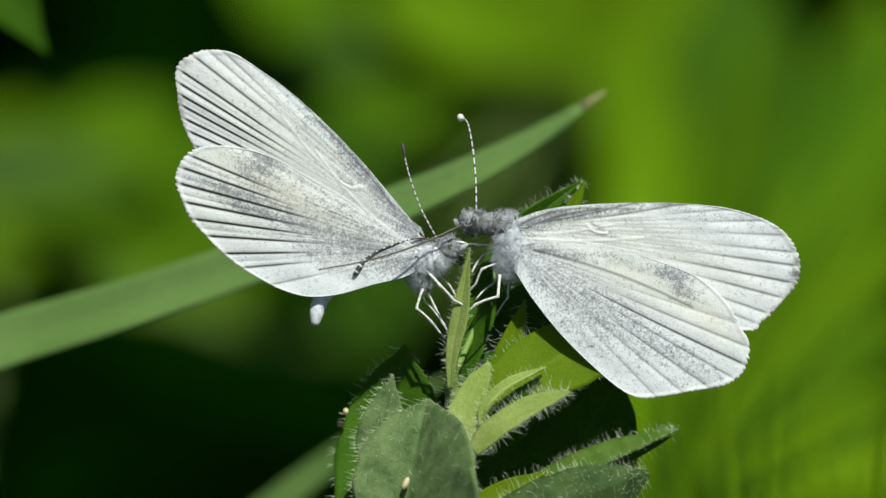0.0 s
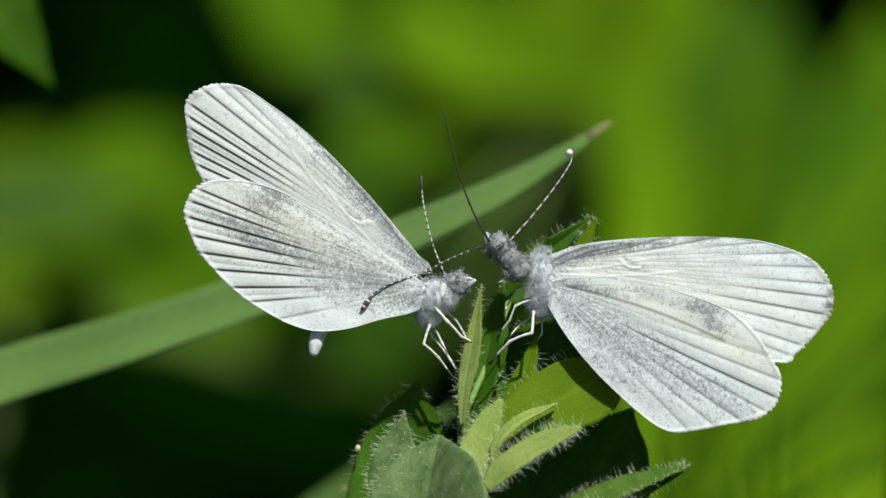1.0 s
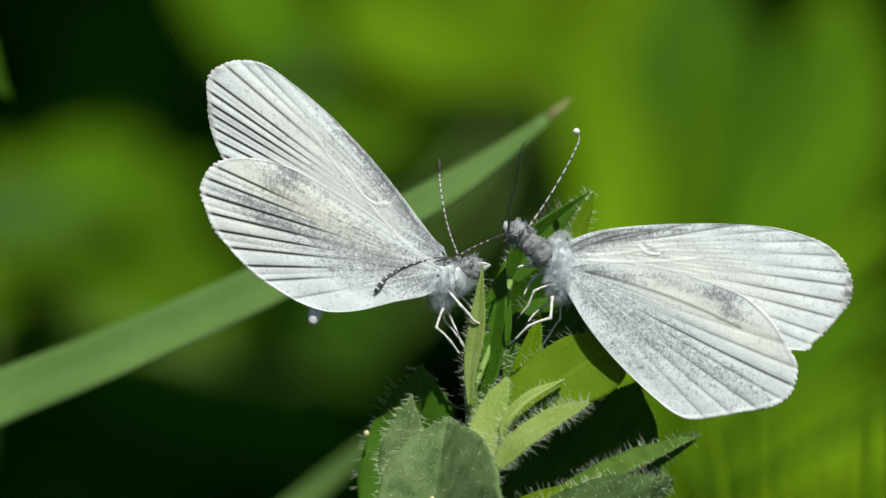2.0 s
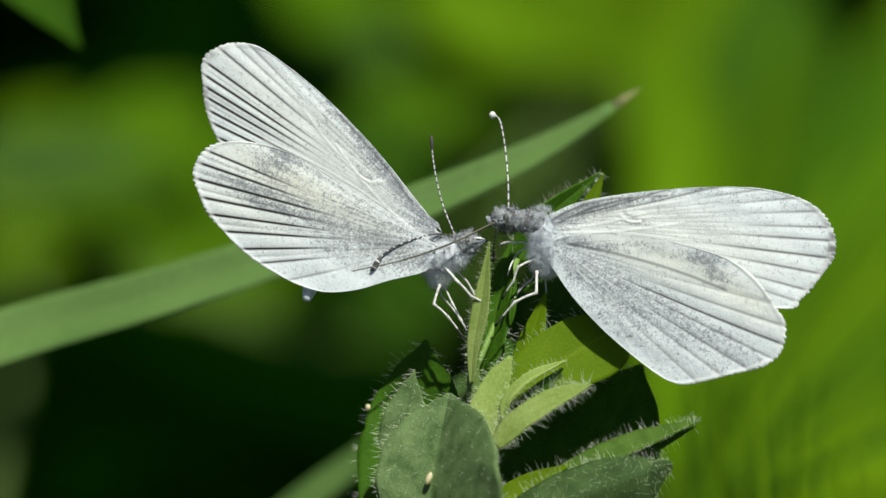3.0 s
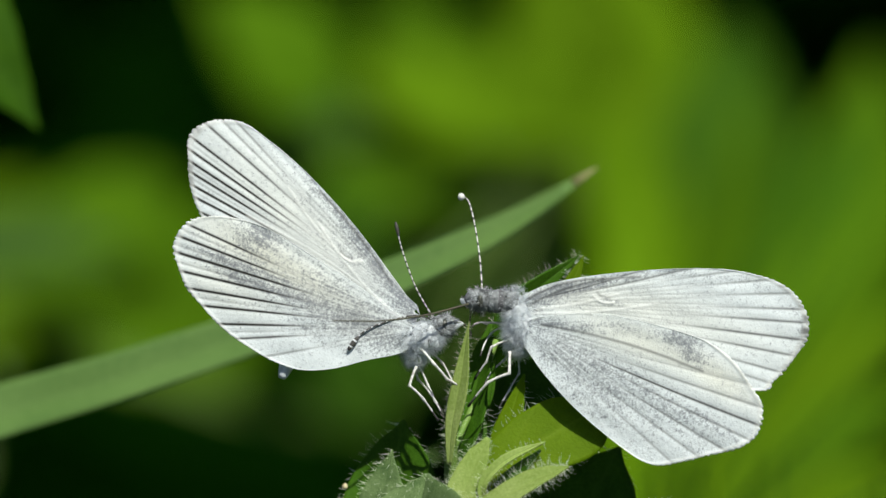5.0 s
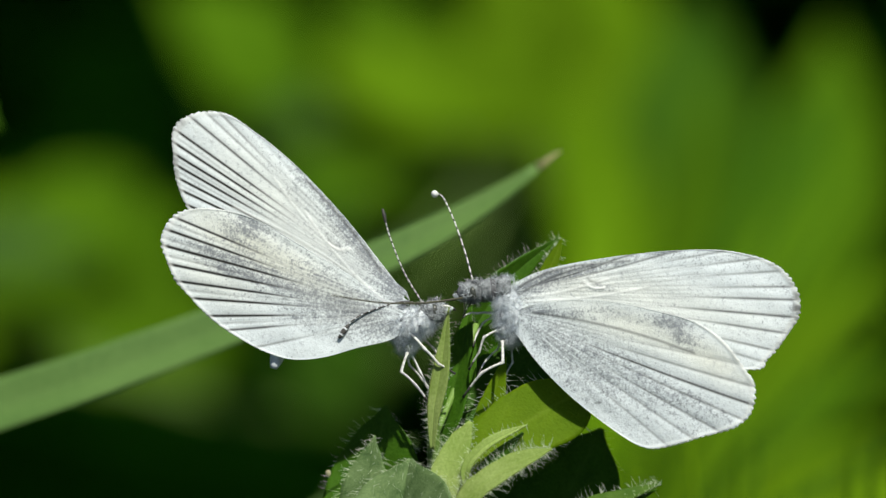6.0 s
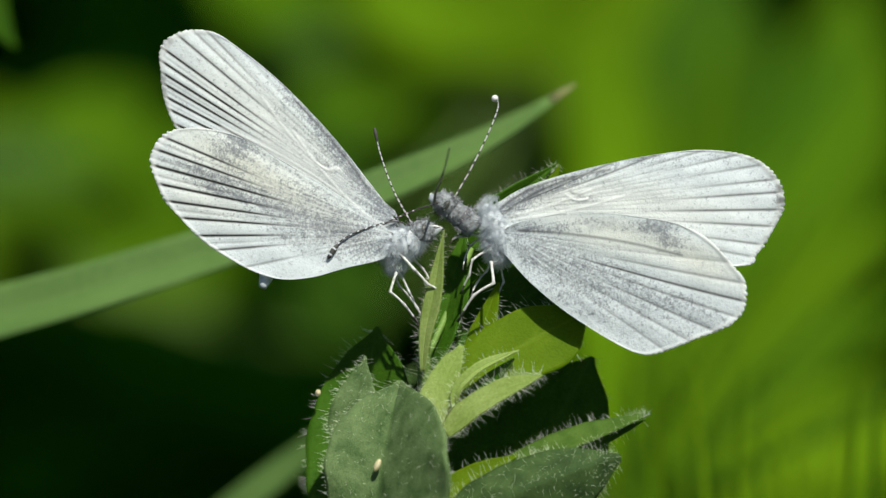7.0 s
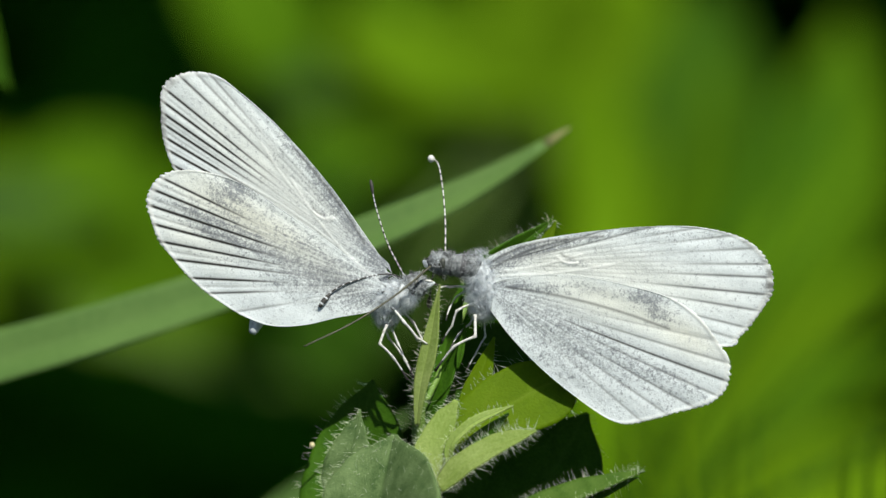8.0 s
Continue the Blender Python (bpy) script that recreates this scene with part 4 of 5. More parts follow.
seed_head = part("seed", bm, EGG, plant, "tiny pale seed stuck to the leaf edge")
seed_head.location = spot(612, 728, .0046) - PLANT_BASE
# the low stalks that carry the leaves
for (x, y, d), (x2, y2, d2) in (((714, 990, -.003), (818, 1080, .002)), ((700, 1010, .004), (820, 1060, .003)), ((860, 940, .006), (818, 1000, .003)), ((850, 950, -.005), (816, 1020, .002)), ((880, 905, -.003), (812, 960, .002)), ((835, 905, -.003), (810, 930, .002)), ((700, 800, .0002), (760, 1010, .0005)), ((880, 470, .005), (806, 660, .001)), ((760, 1010, .0005), (818, 1090, .003))):
    bm = bmesh.new()
    a, b = spot(x, y, d) - PLANT_BASE, spot(x2, y2, d2) - PLANT_BASE
    tube(bm, bent([a, (a + b) / 2 + Vector((0, .0004, -.0004)), b], 5), 6 * UNIT, 7)
    part("leaf_stalk", bm, STEM, plant)
bm = bmesh.new()
ball(bm, Vector((0, 0, 0)), (0.42, 0, 1), 12 * UNIT, 5.5 * UNIT, 12, 10)
egg = part("butterfly_egg", bm, EGG, plant, "tiny cream spindle-shaped egg on the leaf")
egg.location = spot(718, 856, -.0047) - PLANT_BASE


# ---- blades and leaves behind ----
def grass_blade(name, label, pts, wide, mats, face=(0, -1, .3), fold=.25, tip_share=.03, n=60, m=9, thick=2e-4):
    """One long blade through a few sight-space points; a top-level thing based at its foot."""
    a, b = Vector(pts[0]), Vector(pts[1])
    pts = [a, a.lerp(b, .5), a.lerp(b, .78), a.lerp(b, .92)] + list(pts[1:])
    line = bent(pts, max(4, n // (len(pts) - 1)))
    base = line[0].copy()
    ob = thing(name, label, "grass", base)
    k = len(line)
    P = np.zeros((k, m, 3))
    rib = np.zeros((k, m))
    for i, p in enumerate(line):
        ax = (line[min(i + 1, k - 1)] - line[max(i - 1, 0)]).normalized()
        nz = Vector(face)
        nz = (nz - ax * nz.dot(ax)).normalized()
        sd = ax.cross(nz)
        s = i / (k - 1)
        w = wide * min(1, (0.6 + 1.2 * s)) * (1 - s ** 3.2) ** 0.9 + 1e-5
        for j in range(m):
            v = 2 * j / (m - 1) - 1
            P[i, j] = p - base + sd * (w * v) + nz * (abs(v) * w * fold)
            rib[i, j] = math.exp(-(v / .12) ** 2)
    bm = bmesh.new()
    tube(bm, [p - base + Vector(face).normalized() * -1.0e-4 for p in line[:-2]], 3.2e-4 if wide > 1.5e-3 else 1.2e-4, 5)
    part("midrib", bm, mats[0], ob)
    cut = max(2, int(k * (1 - tip_share)))
    dressed("blade", sheet(P[:cut + 1], thick, {"rib": rib[:cut + 1]}, 0), mats[0], ob)
    if cut < k - 2:
        dressed("withered_tip", sheet(P[cut:], thick, {"rib": rib[cut:]}, 0), mats[1], ob, "dry brown tip")
    return ob


def low(p, d):
    """Where a blade that leaves the view meets the ground."""
    w = TILT @ spot(p[0], p[1], d)
    return TILT.inverted() @ Vector((w.x, w.y + 0.02, GROUND))


arching = grass_blade("grass_blade", "broad arching green grass blade with a dry tip", [low((-1900, 1400), .05), spot(-1500, 1150, .04), spot(-700, 880, .036), spot(-100, 648, .040), spot(240, 540, .038), spot(560, 428, .036), spot(820, 314, .036), spot(960, 238, .036), spot(1074, 160, .036)], 67 * UNIT, [BLADE, BLADE_TIP], face=(-.25, -.85, .45), fold=.3, tip_share=.05)
grass_blade("grass_blade", "pale green grass blade low behind the plant", [low((100, 1500), .085), spot(250, 1120, .085), spot(420, 950, .08), spot(590, 815, .078), spot(720, 720, .075), spot(800, 660, .075)], 42 * UNIT, [BLADE, BLADE_TIP], face=(-.3, -.9, .3), tip_share=0.0)


def broad_leaf(parent, mats, b, t, wide, face, seed, **kw):
    return leaf_part("leaf", parent, mats, spot(*b), spot(*t), wide * UNIT * (1 + b[2] / FAR), thick=3e-4, origin=parent["home"], face=face, seed=seed, n=16, m=9, **kw)


def herb(name, label, foot, rows, seed):
    """A leafy plant behind: a stem from the ground and its leaves on stalks."""
    base = foot
    ob = thing(name, label, "plant", base)
    ob["home"] = list(base)
    rng = random.Random(seed)
    mid = spot(*rows[0][1])
    bm = bmesh.new()
    tube(bm, bent([Vector((0, 0, 0)), (mid - base) * .5 + Vector((0.004, 0.01, 0)), mid - base + Vector((0, .012, 0))], 8), 1.2e-3, 8)
    part("stem", bm, STEM, ob)
    for i, (mats, b, t, wide, face) in enumerate(rows):
        broad_leaf(ob, [mats, mats], b, t, wide, face, seed * 50 + i, fold=rng.uniform(.05, .3), full=rng.uniform(.4, .55), point=rng.uniform(.6, 1), droop=rng.uniform(0, .15))
        bm = bmesh.new()
        a = spot(*b) - base
        c = mid - base + Vector((0, .012, 0))
        tube(bm, bent([a, (a + c) / 2 + Vector((0, .006, -.004)), c], 5), 6e-4, 6)
        part("leaf_stalk", bm, STEM, ob)
    del ob["home"]
    return ob


UPF = (-.1, -.75, .65)
# top corner leaf
CORNER_FOOT = low((-700, 900), .10)
corner_herb = herb("leafy_herb", "green herb with a pointed leaf drooping into view", CORNER_FOOT, [
    (MEADOW_LIGHT, (-300, -200, .06), (-120, -330, .07), 90, UPF)], 1)
outlined_leaf("leaf", corner_herb, [MEADOW_DEEP, MEADOW_DEEP], [spot(-190, -330, .070), spot(-100, -170, .066), spot(-14, -30, .064), spot(84, 96, .064)], [20, 84, 104, 100, 82, 48, 4], [16, 72, 94, 92, 76, 40, 4], label="light green pointed leaf", origin=CORNER_FOOT, lift=(.2, .3), face=(0, -.8, .6), wave=.06, seed=41, n=30, m=13)
# left: lit leaves over deep shade
herb("leafy_herb", "clump of bright green rounded leaves behind, blurred by distance", low((-900, 1900), .34), [
    (MEADOW, (20, 390, .48), (330, 190, .48), 125, UPF),
    (MEADOW_LIGHT, (-60, 420, .50), (60, 180, .50), 120, UPF),
    (MEADOW_BLUE, (-180, 290, .47), (230, 310, .46), 66, UPF),
    (MEADOW, (170, 540, .49), (-60, 380, .49), 90, UPF),
    (MEADOW, (360, 550, .52), (140, 350, .52), 100, UPF),
    (MEADOW, (430, 560, .53), (330, 320, .53), 95, UPF),
    (MEADOW_LIGHT, (-140, 500, .46), (80, 430, .46), 60, UPF),
    (MEADOW, (180, 400, .49), (430, 240, .49), 90, UPF),
    (MEADOW_DEEP, (700, 640, .46), (560, 500, .46), 65, UPF)], 2)
# centre: olive leaves up high
herb("leafy_herb", "olive green broad leaves far behind", low((650, 2000), .50), [
    (MEADOW_LIGHT, (1010, 110, .50), (640, -20, .50), 105, UPF),
    (MEADOW, (540, 250, .50), (880, 130, .50), 95, UPF),
    (MEADOW_DEEP, (520, 330, .48), (690, 190, .48), 80, UPF),
    (MEADOW_DEEP, (640, 420, .46), (560, 190, .46), 85, UPF),
    (MEADOW_LIGHT, (980, 170, .50), (960, -90, .50), 105, UPF),
    (MEADOW, (860, 130, .53), (700, -170, .53), 110, UPF),
    (MEADOW, (620, 60, .54), (380, -170, .54), 115, UPF),
    (MEADOW_LIGHT, (1060, 60, .54), (1000, -260, .54), 120, UPF),
    (MEADOW_LIGHT, (1150, 330, .52), (1120, -280, .56), 130, UPF),
    (MEADOW_BLUE, (430, 70, .55), (660, 90, .53), 55, UPF),
    (MEADOW_DEEP, (700, 600, .46), (640, 420, .46), 80, UPF)], 3)
# right: long light leaves that fan out
herb("leafy_herb", "fan of long light green leaves behind, blurred by distance", low((1300, 2200), .40), [
    (MEADOW_LIGHT, (1150, 1000, .36), (1128, 40, .42), 80, (.1, -.85, .5)),
    (MEADOW_LIGHT, (1160, 1000, .36), (1180, 60, .44), 85, (-.2, -.8, .5)),
    (MEADOW, (1200, 900, .38), (1330, 0, .46), 95, (-.5, -.8, .2)),
    (MEADOW_DEEP, (1230, 800, .40), (1520, -20, .46), 110, (-.3, -.85, .3)),
    (MEADOW, (1200, 800, .36), (1640, 130, .40), 85, (-.1, -.85, .5)),
    (MEADOW_LIGHT, (1180, 760, .32), (1700, 330, .36), 80, (-.1, -.7, .7)),
    (MEADOW, (1160, 820, .32), (1680, 520, .34), 85, (0, -.7, .7)),
    (MEADOW_LIGHT, (1100, 880, .30), (1650, 690, .32), 85, (0, -.7, .7)),
    (MEADOW_LIGHT, (1120, 960, .32), (1640, 850, .32), 80, (0, -.7, .7)),
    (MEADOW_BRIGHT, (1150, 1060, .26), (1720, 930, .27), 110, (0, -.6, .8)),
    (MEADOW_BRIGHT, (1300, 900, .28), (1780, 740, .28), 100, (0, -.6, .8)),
    (MEADOW_DEEP, (1010, 700, .42), (990, 450, .44), 80, (.2, -.8, .5)),
    (MEADOW_LIGHT, (1150, 440, .46), (1110, 20, .50), 85, (.2, -.85, .4)),
    (MEADOW, (1500, 500, .48), (1560, -60, .52), 120, (-.1, -.85, .4)),
    (MEADOW_DEEP, (1300, 400, .50), (1310, -120, .54), 130, (0, -.85, .4))], 4)
# right: thin long blades that fan out before the broad leaves
rng = random.Random(12)
for i in range(16):
    k = i / 15
    a = radians(86 - 62 * k + rng.uniform(-3, 3))
    d = rng.uniform(.13, .22)
    x0, y0 = 1130 + 120 * k + rng.uniform(-20, 20), 900 + rng.uniform(-20, 60)
    reach = rng.uniform(620, 900)
    tip = (x0 + math.cos(a) * reach, y0 - math.sin(a) * reach)
    grass_blade("grass_blade", "thin green blade of a fan, blurred by distance", [low((x0 - 40, 1700), d), spot(x0 - 20, 1200, d), spot(x0, y0, d), spot((x0 + tip[0]) / 2, (y0 + tip[1]) / 2 - 20, d), spot(*tip, d)], rng.uniform(11, 21) * UNIT, [(MEADOW_LIGHT, MEADOW_DEEP, MEADOW, MEADOW_DEEP)[i % 4], BLADE_TIP], face=(-.2, -.8, .5), tip_share=0, n=28, m=5)
# low right: upright grass
rng = random.Random(9)
for i in range(30):
    x = 1160 + i * 21 + rng.uniform(-7, 7)
    d = rng.uniform(.065, .09) if i % 2 else rng.uniform(.14, .19)
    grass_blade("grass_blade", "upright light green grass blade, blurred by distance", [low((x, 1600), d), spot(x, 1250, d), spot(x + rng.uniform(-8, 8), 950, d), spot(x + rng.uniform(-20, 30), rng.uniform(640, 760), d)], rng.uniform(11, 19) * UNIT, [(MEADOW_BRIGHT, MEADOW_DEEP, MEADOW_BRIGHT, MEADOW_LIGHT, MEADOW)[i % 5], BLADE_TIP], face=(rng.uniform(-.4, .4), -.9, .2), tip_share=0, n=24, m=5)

# ---- ground, meadow and added shade canopy ----
def ground_sheet():
    n = 70
    bm = bmesh.new()
    t = [math.copysign(abs(k) ** 5 * 400 + abs(k) * 1.5, k) for k in np.linspace(-1, 1, n)]
    g = [[bm.verts.new((x, y, GROUND + 0.012 * noise.noise((x * 6, y * 6, 0)) * (1 if abs(x) + abs(y) < 6 else 0) - 0.006)) for y in t] for x in t]
    for i in range(n - 1):
        for j in range(n - 1):
            bm.faces.new((g[i][j], g[i + 1][j], g[i + 1][j + 1], g[i][j + 1]))
    ob = part("ground", bm, SOIL)
    return tagged(ob, "dark damp soil under the meadow plants", "ground", kind="structure")


ground_sheet()


def scatter(name, label, category, mats, count, place, size, seed, upright=0.3):
    """Many small leaves in one mesh, for what nobody could count."""
    r = np.random.RandomState(seed)
    V, F = [], []
    for i in range(count):
        c = place(r)
        L = size * r.uniform(.6, 1.4)
        ax = r.normal(size=3)
        ax[2] = abs(ax[2]) * upright * 3
        ax /= np.linalg.norm(ax)
        nz = np.array((0.1, -.5, .8)) + r.normal(size=3) * .5
        sd = np.cross(ax, nz)
        sd /= np.linalg.norm(sd) + 1e-9
        up = np.cross(sd, ax)
        w = L * r.uniform(.22, .4)
        k = len(V)
        V += [c, c + ax * L * .35 + sd * w + up * w * .2, c + ax * L * .4, c + ax * L * .35 - sd * w + up * w * .2, c + ax * L * .75 + sd * w * .7, c + ax * L * .78 - up * L * .04, c + ax * L * .75 - sd * w * .7, c + ax * L - up * L * .1]
        F += [(k, k + 1, k + 2), (k, k + 2, k + 3), (k + 1, k + 4, k + 5, k + 2), (k + 2, k + 5, k + 6, k + 3), (k + 4, k + 7, k + 5), (k + 5, k + 7, k + 6)]
    me = bpy.data.meshes.new(name)
    me.from_pydata([tuple(v) for v in V], [], F)
    ob = dressed(name, me, mats)
    return tagged(ob, label, category, kind="stuff")


# Added leaf canopy: overhang above view shades the background; its back reaches the ground.
def canopy_place(r):
    while True:
        x, y = r.uniform(-1.9, 1.9), r.uniform(.58, 1.5)
        top = .85 * (1 - (x / 2.1) ** 2) * (.75 + .35 * noise.noise((x * 1.7, y * 2, 3))) * min(1, (y - .45) / .3)
        z = r.uniform(GROUND if y > 1.15 else .015 + .06 * noise.noise((x * 3, y * 3, 8)), .9)
        if z < top:
            return np.array((x, y, z))


def floor_place(r):
    return np.array((r.normal(0, .9), .72 + abs(r.normal(0, .9)), GROUND + r.uniform(0, .12)))


def near_place(r):
    while True:
        a, d = r.uniform(0, 6.2832), abs(r.normal(0, 1.3)) + .05
        x, y = d * math.cos(a), d * math.sin(a) - .2
        if abs(x) < .2 + .1 * y and -.06 < y < 1.2:
            continue
        return np.array((x, y, GROUND + r.uniform(0, .10)))


scatter("hedge_foliage", "dense dark green foliage, added to shade the background", "hedge", BACKDROP_LEAF, 23000, canopy_place, .085, 21)
scatter("low_foliage", "low dark green foliage in deep shade on the ground", "foliage", BACKDROP_LEAF, 5000, floor_place, .06, 22)
scatter("meadow_cover", "low green meadow leaves covering the ground", "foliage", MEADOW_DEEP, 9000, near_place, .05, 23)


# ---- what moves ----
def held(home, dx, dz, turn, yaw=0.0, pivot=None):
    """The pose of a thing shifted (mm, across and up in sight space) and turned in the plane of sight."""
    p = pivot if pivot is not None else home
    return TILT @ Matrix.Translation(p + Vector((dx, 0, dz)) / 1000) @ Matrix.Rotation(radians(yaw), 4, "Z") @ Matrix.Rotation(radians(turn), 4, "Y") @ Matrix.Translation(home - p)


def part_pose(ob, turn=0.0, tip=0.0, yaw=0.0):
    """The pose of a part round its own root, in its thing's space."""
    return Matrix.Translation(ob.location) @ Matrix.Rotation(radians(yaw), 4, "Z") @ Matrix.Rotation(radians(turn), 4, "Y") @ Matrix.Rotation(radians(tip), 4, "X")


PLANT_ROWS = [
    (0.000, 0.000, -0.003, -0.000),
    (0.300, 1.805, -0.325, 0.134),
    (0.500, 2.246, -0.365, 0.739),
    (0.700, 0.499, 0.012, 0.144),
    (0.800, 2.390, -0.392, 0.105),
    (1.000, 0.354, -0.422, 0.062),
    (1.300, 3.619, -0.500, -0.109),
    (1.500, 0.932, -0.231, 0.082),
    (1.700, 1.900, -0.070, 0.700),
    (2.800, 3.208, -0.342, 0.928),
    (3.000, -0.556, 0.261, -1.309),
    (3.200, 2.522, -0.250, -0.306),
    (3.500, 2.326, 0.496, 0.192),
    (3.700, 0.425, 0.320, 0.073),
    (4.000, 0.936, -0.009, -0.028),
    (4.200, 2.991, 0.203, 0.103),
    (4.500, 1.462, -0.071, -0.146),
    (4.700, 0.819, 0.074, -0.180),
    (5.800, -0.058, 0.121, -0.355),
    (6.000, 1.212, 0.304, 0.604),
    (6.200, 1.427, -0.101, 0.013),
    (6.500, 2.218, 0.327, 0.479),
    (6.700, 0.135, 0.415, -0.259),
    (7.000, 0.089, 0.809, 0.765),
    (7.200, 1.087, 0.709, -0.320),
    (7.500, 1.164, 1.038, 0.761),
    (7.700, 1.337, 0.923, 0.025),
    (8.000, 0.119, -0.012, 1.266),
]
RESTING_ROWS = [
    (0.000, -0.000, 0.000, -0.000),
    (0.300, 2.131, -0.280, 0.693),
    (0.500, 2.537, -0.474, 2.006),
    (0.700, 0.468, -0.016, 1.673),
    (0.800, 2.236, -0.493, 2.230),
    (1.000, 0.080, -0.348, 0.854),
    (1.300, 4.099, -0.734, 2.034),
    (1.500, 0.813, -0.276, 1.487),
    (1.700, 2.157, -0.071, 3.731),
    (2.800, 4.151, -0.459, 7.040),
    (3.000, -1.050, 0.094, -0.318),
    (3.200, 2.712, -0.633, 3.416),
    (3.500, 2.644, 0.126, 3.584),
    (3.700, 0.326, 0.049, 2.684),
    (4.000, 0.882, -0.295, 2.433),
    (4.200, 2.996, -0.313, 3.731),
    (4.500, 1.347, -0.376, 2.531),
    (4.700, 0.696, -0.068, 2.076),
    (5.800, -0.061, -0.213, 1.883),
    (6.000, 1.778, 0.101, 2.183),
    (6.200, 1.481, -0.045, 0.756),
    (6.500, 2.843, 0.058, 3.104),
    (6.700, 0.192, 0.465, 0.079),
    (7.000, 0.293, 0.764, 0.576),
    (7.200, 1.099, 0.678, -1.591),
    (7.500, 1.143, 0.665, 3.616),
    (7.700, 1.560, 0.927, 1.520),
    (8.000, 0.163, 0.064, 3.315),
]
COURTING_ROWS = [
    (0.000, -0.223, 0.112, 0.375, 0.000),
    (0.300, 2.725, 0.528, 1.586, 0.000),
    (0.500, 3.732, -0.465, 0.593, 0.000),
    (0.700, 1.214, -0.017, -3.945, 0.000),
    (0.800, 3.453, -0.584, -2.153, 0.000),
    (1.000, 1.750, -0.318, -0.237, 0.000),
    (1.300, 6.185, -1.193, 1.344, 0.000),
    (1.500, 2.793, -0.755, -0.151, 0.000),
    (1.700, 4.582, -0.690, 2.400, 0.000),
    (2.800, 5.987, -1.014, 4.701, 0.000),
    (3.000, 0.014, 0.270, -4.110, 0.000),
    (3.200, 4.250, -0.670, -0.012, 0.000),
    (3.500, 3.787, 0.212, -0.059, 0.000),
    (3.700, 0.917, 0.148, -3.243, 3.200),
    (4.000, 1.592, -0.115, 1.031, 8.000),
    (4.200, 4.204, -0.461, 3.516, 4.800),
    (4.500, 2.204, -0.018, -2.237, 0.000),
    (4.700, 1.456, 0.167, -3.622, 0.000),
    (5.800, 0.741, -0.105, -2.660, 0.000),
    (6.000, 2.644, -0.155, -3.833, 0.000),
    (6.200, 1.855, -0.777, -9.269, 0.000),
    (6.500, 4.325, -0.548, -2.958, 0.000),
    (6.700, 0.252, -0.535, -10.450, 0.000),
    (7.000, 0.919, 0.704, -11.154, 0.000),
    (7.200, 1.274, 0.995, -13.046, 0.000),
    (7.500, 2.326, 1.374, -5.836, 0.000),
    (7.700, 2.097, 1.193, -5.413, 0.000),
    (8.000, 0.421, -0.063, -5.060, 0.000),
]
BLADE_ROWS = [
    (0.000, -0.000),
    (0.500, -0.998),
    (1.000, 0.047),
    (1.500, 0.263),
    (1.700, -0.459),
    (2.800, -1.867),
    (3.000, 0.703),
    (3.500, -0.863),
    (4.000, -0.001),
    (4.500, -0.446),
    (4.700, 0.098),
    (5.800, 0.436),
    (6.000, 0.420),
    (6.500, -0.669),
    (7.000, 1.489),
    (7.500, 1.132),
    (8.000, 1.067),
]
# the courting head by tenths of a second: L swung down to the side, R swung up, M between
SWING = "LLRRLLRRLLRRLLLRRMLLRRLLRRLLRRLLRRLLRRLLRRMLRRLLRRLLRRLLRRRLLRRLLRRRLRRLLRRLLRRML"
HEAD_TURN = {0: -9, .5: -6, 1: 34, 1.5: 33, 1.7: -1, 2.8: 28, 3: -9.5, 3.5: -12.5, 4: 39, 4.5: 26, 4.7: -15, 5.8: 15.5, 6: -21, 6.3: -24, 6.4: -26, 6.5: 8, 7: 22, 7.5: -29, 8: -8}
PROBOSCIS_TURN = {0: (-23, 0), .5: (2, 14), 1: (56, 20), 1.5: (39, 75), 3: (-25, 0), 3.5: (-23, 0), 4: (19, 86), 4.5: (35, 55), 6: (-3, 14), 6.3: (6, 0), 6.5: (17, 73), 7: (15, 71), 7.5: (2, 8), 8: (-38, 0)}


def body_turn(t):
    r = COURTING_ROWS
    for a, b in zip(r, r[1:]):
        if a[0] <= t <= b[0]:
            k = (t - a[0]) / (b[0] - a[0])
            return a[3] * (1 - k) + b[3] * k
    return r[-1][3]


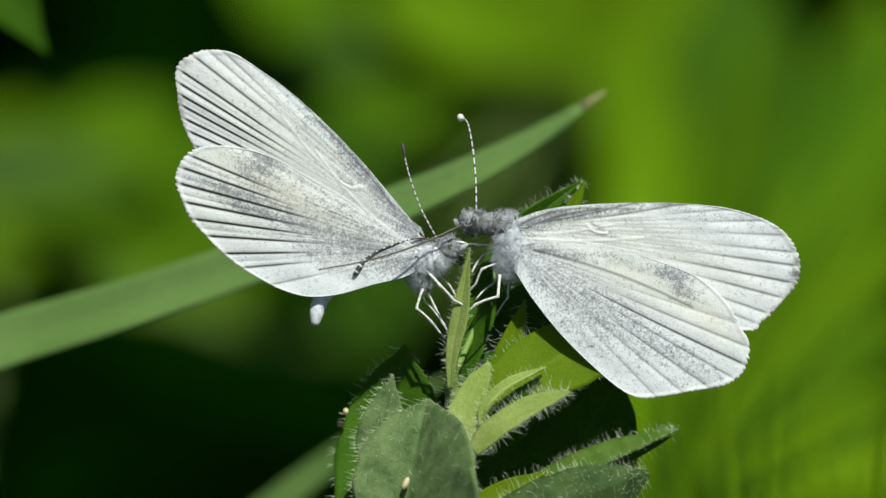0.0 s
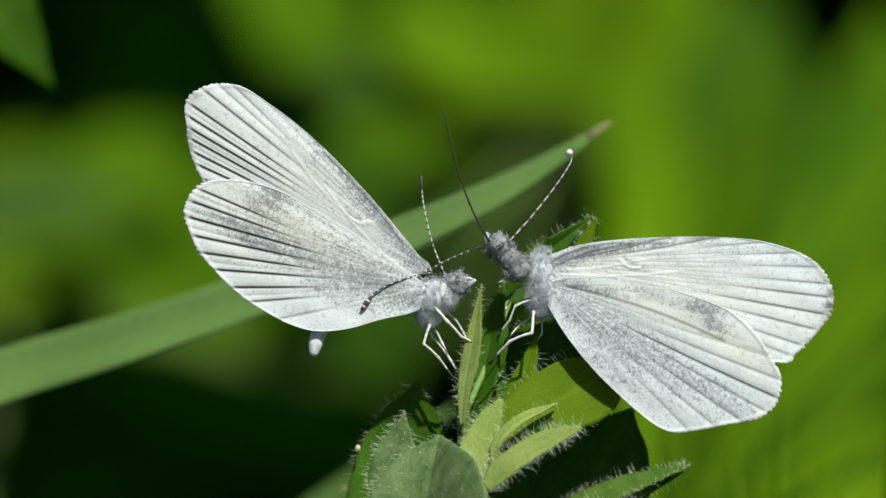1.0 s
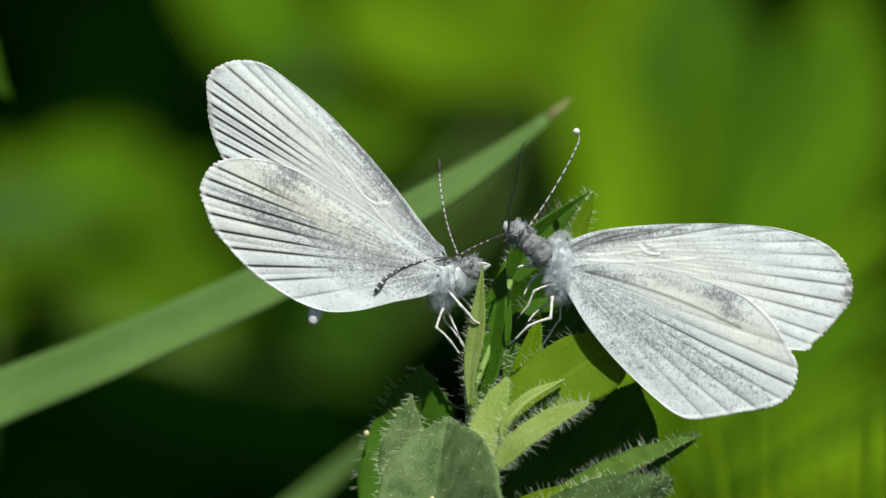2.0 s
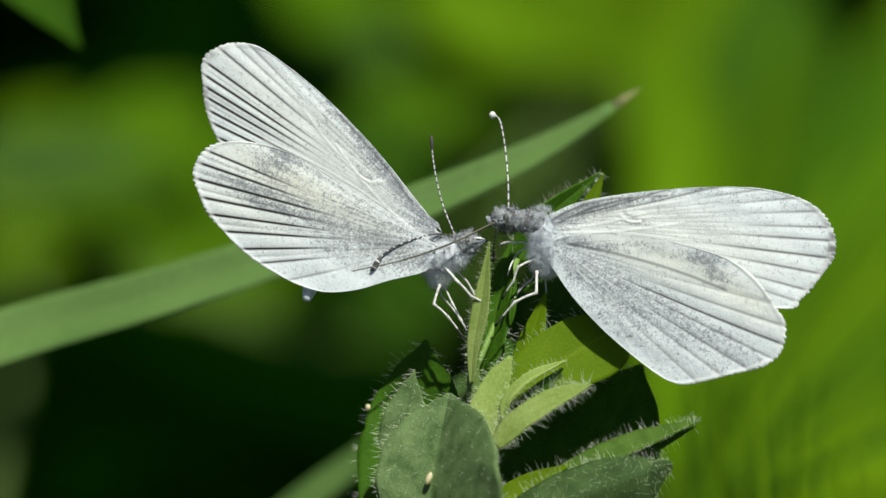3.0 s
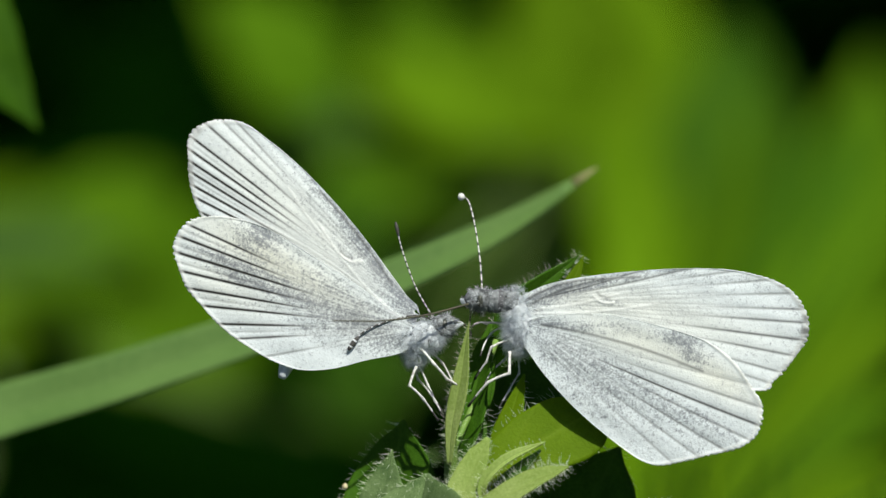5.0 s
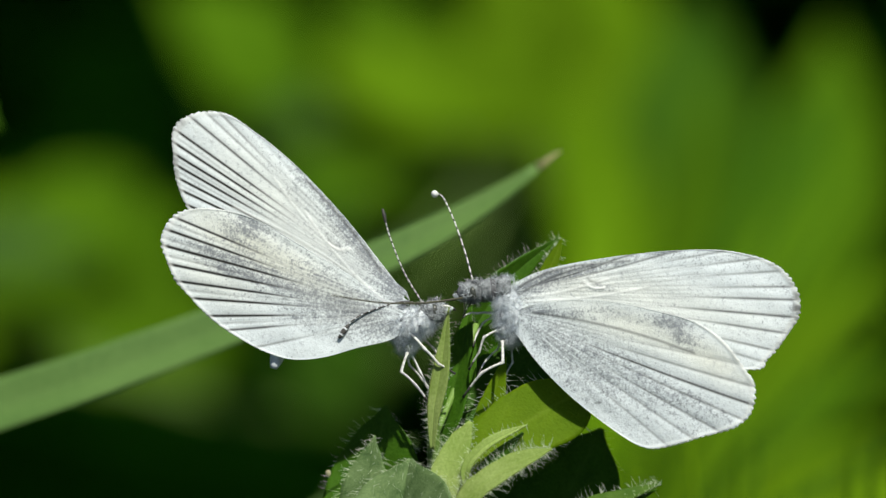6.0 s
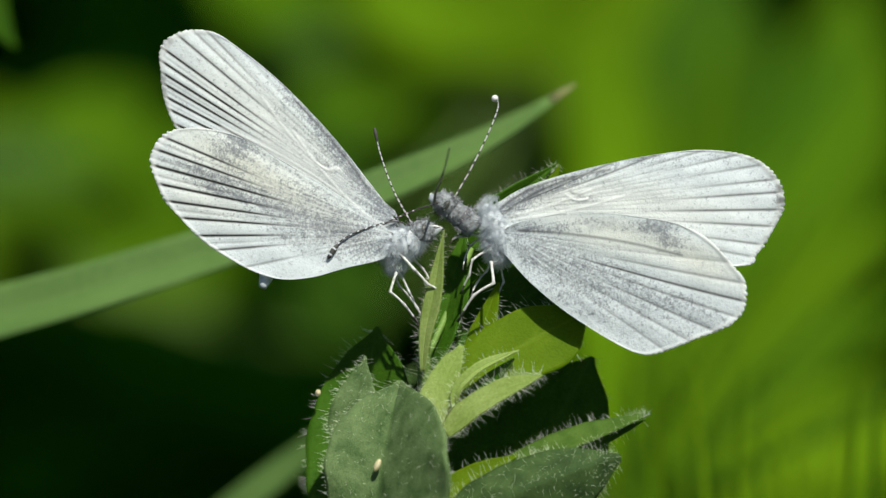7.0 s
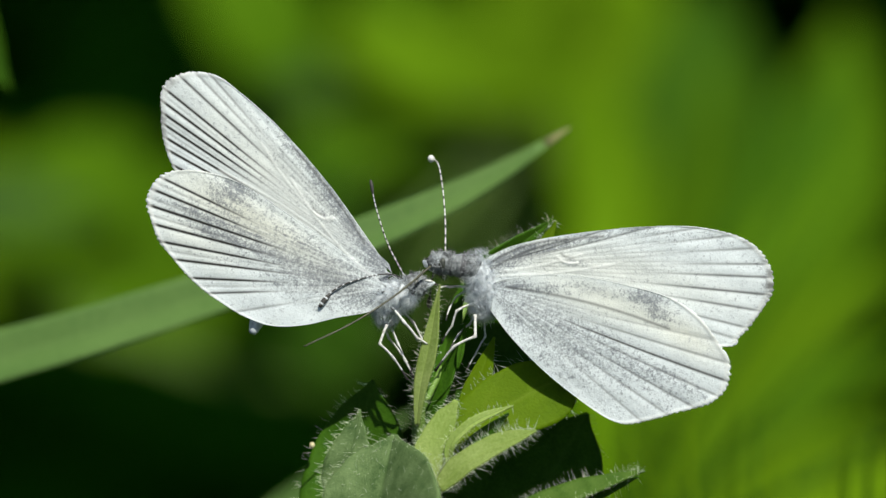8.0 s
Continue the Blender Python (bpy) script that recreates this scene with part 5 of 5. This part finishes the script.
def motions():
    walk(plant, [(t, held(PLANT_BASE, x, z, a, 0, flat(850, 800))) for t, x, z, a in PLANT_ROWS])
    walk(resting, [(t, held(HOME_A, x, z, a)) for t, x, z, a in RESTING_ROWS])
    walk(courting, [(t, held(HOME_B, x, z, a, y)) for t, x, z, a, y in COURTING_ROWS])
    foot = TILT.inverted() @ arching.matrix_world.translation
    walk(arching, [(t, held(foot, 0, 0, a, 0, spot(1060, 170, .036))) for t, a in BLADE_ROWS])
    head, tongue, feeler = [], [], []
    for i, s in enumerate(SWING):
        t = i / 10
        up = HEAD_TURN.get(t, {"L": -12, "R": 29, "M": 5}[s])
        turn = up + 9 - body_turn(t)
        head.append((t, part_pose(head_b, turn)))
        way, side = PROBOSCIS_TURN.get(t, {"L": (-12, 10), "R": (30, 70), "M": (20, 45)}[s])
        tongue.append((t, Matrix.Translation(proboscis_b.location) @ Matrix.Rotation(radians(-turn - body_turn(t)), 4, "Y") @ Matrix.Rotation(radians(side), 4, "Z") @ Matrix.Rotation(radians(way), 4, "Y")))
        feeler.append((t, part_pose(antenna_side_b, {"L": -25, "R": -22, "M": -24}[s] - turn - body_turn(t), 0, {"L": -86, "R": -8, "M": -45}[s])))
    walk(head_b, head)
    walk(proboscis_b, tongue)
    walk(antenna_side_b, feeler)
    walk(antenna_up_b, [(i / 10, part_pose(antenna_up_b, 0, {"L": -27, "R": 0, "M": -12}[s])) for i, s in enumerate(SWING)])
    walk(abdomen_a, [(t, Matrix.Translation((pull * UNIT, 0, 0)) @ part_pose(abdomen_a, a)) for t, a, pull in ((0, -5, 30), (.5, -2.5, 4), (1, -3, 18), (1.5, 0, 8), (1.7, 1, 4), (2.8, 4.4, -4), (8, 4.4, -4))])
    # the resting butterfly flicks its wings three times: small, wide and middling; (turn, tip, yaw) of each wing
    rest = {near_fore_a: (0, 0, 0), near_hind_a: (0, 0, 0), far_fore_a: (0, 0, 0), far_hind_a: (0, 0, 0)}
    small = {near_fore_a: (3.4, -6, 11), near_hind_a: (0, -2, 12), far_fore_a: (6.4, -2, -4), far_hind_a: (1, -3, -18)}
    wide = {near_fore_a: (-18, 42, 30), near_hind_a: (-9, 60, -8), far_fore_a: (32, -10, -30), far_hind_a: (23.5, -18, -18)}
    middling = {near_fore_a: (6.5, -4, 20), near_hind_a: (-.7, -1, 13), far_fore_a: (11, -10, -6), far_hind_a: (-3, -3, -22)}
    flicks = [(0, rest), (1.1, rest), (1.2, small), (1.4, rest), (1.7, rest), (2.8, rest), (3, rest), (3.5, rest), (4.7, rest), (6, rest), (6.3, rest), (6.4, wide), (6.5, rest), (7, rest), (7.4, rest), (7.5, middling), (7.6, rest), (8, rest)]

    def settled(t):
        return min(1, max(0, (t - 1.4) / 1.4))

    def lean(t):
        return float(np.interp(t, (1.4, 2.8, 3, 3.5, 4.7, 6, 6.3, 6.5, 7, 8), (0, -2, -2, -6, -7, -7, -6, -5, -3, -2)))

    for ob in rest:
        fore = 1 if ob in (near_fore_a, far_fore_a) else 0
        walk(ob, [(t, part_pose(ob, p[ob][0] + fore * settled(t), p[ob][1] + fore * lean(t), p[ob][2] - 9 * fore * settled(t))) for t, p in flicks])
    # its low antenna gives way to the wing
    walk(antenna_low_a, [(t, part_pose(antenna_low_a, 0, 0, a)) for t, a in ((0, 0), (1.1, 0), (1.2, 12), (1.4, 0), (6.3, 0), (6.4, 30), (6.5, 0), (7.4, 0), (7.5, 13), (7.6, 0), (8, 0))])
    # the courting butterfly's hindwings open a little towards the viewer
    for hind in (near_hind_b, far_hind_b):
        walk(hind, [(t, part_pose(hind, 0, 0, -a)) for t, a in ((0, 0), (.5, 9), (1, 11), (1.5, 14), (3, 14), (3.5, 12), (4, 8), (4.5, 7), (6, 12), (6.5, 14), (7, 14), (7.5, 11), (8, 6))])
    walk(antenna_up_a, [(t, part_pose(antenna_up_a, a)) for t, a in ((0, 0), (.5, 3.4), (1, 5.8), (1.2, 10), (1.5, 4.2), (1.7, 4), (2.8, 17), (2.9, 7), (3, 6.7), (3.5, .8), (4, 3.6), (4.5, -3.2), (6, -3.2), (6.3, -1), (6.4, 19), (6.5, .2), (7, -1.6), (7.4, 0), (7.5, 3), (7.6, 0), (8, -2.6))])


motions()
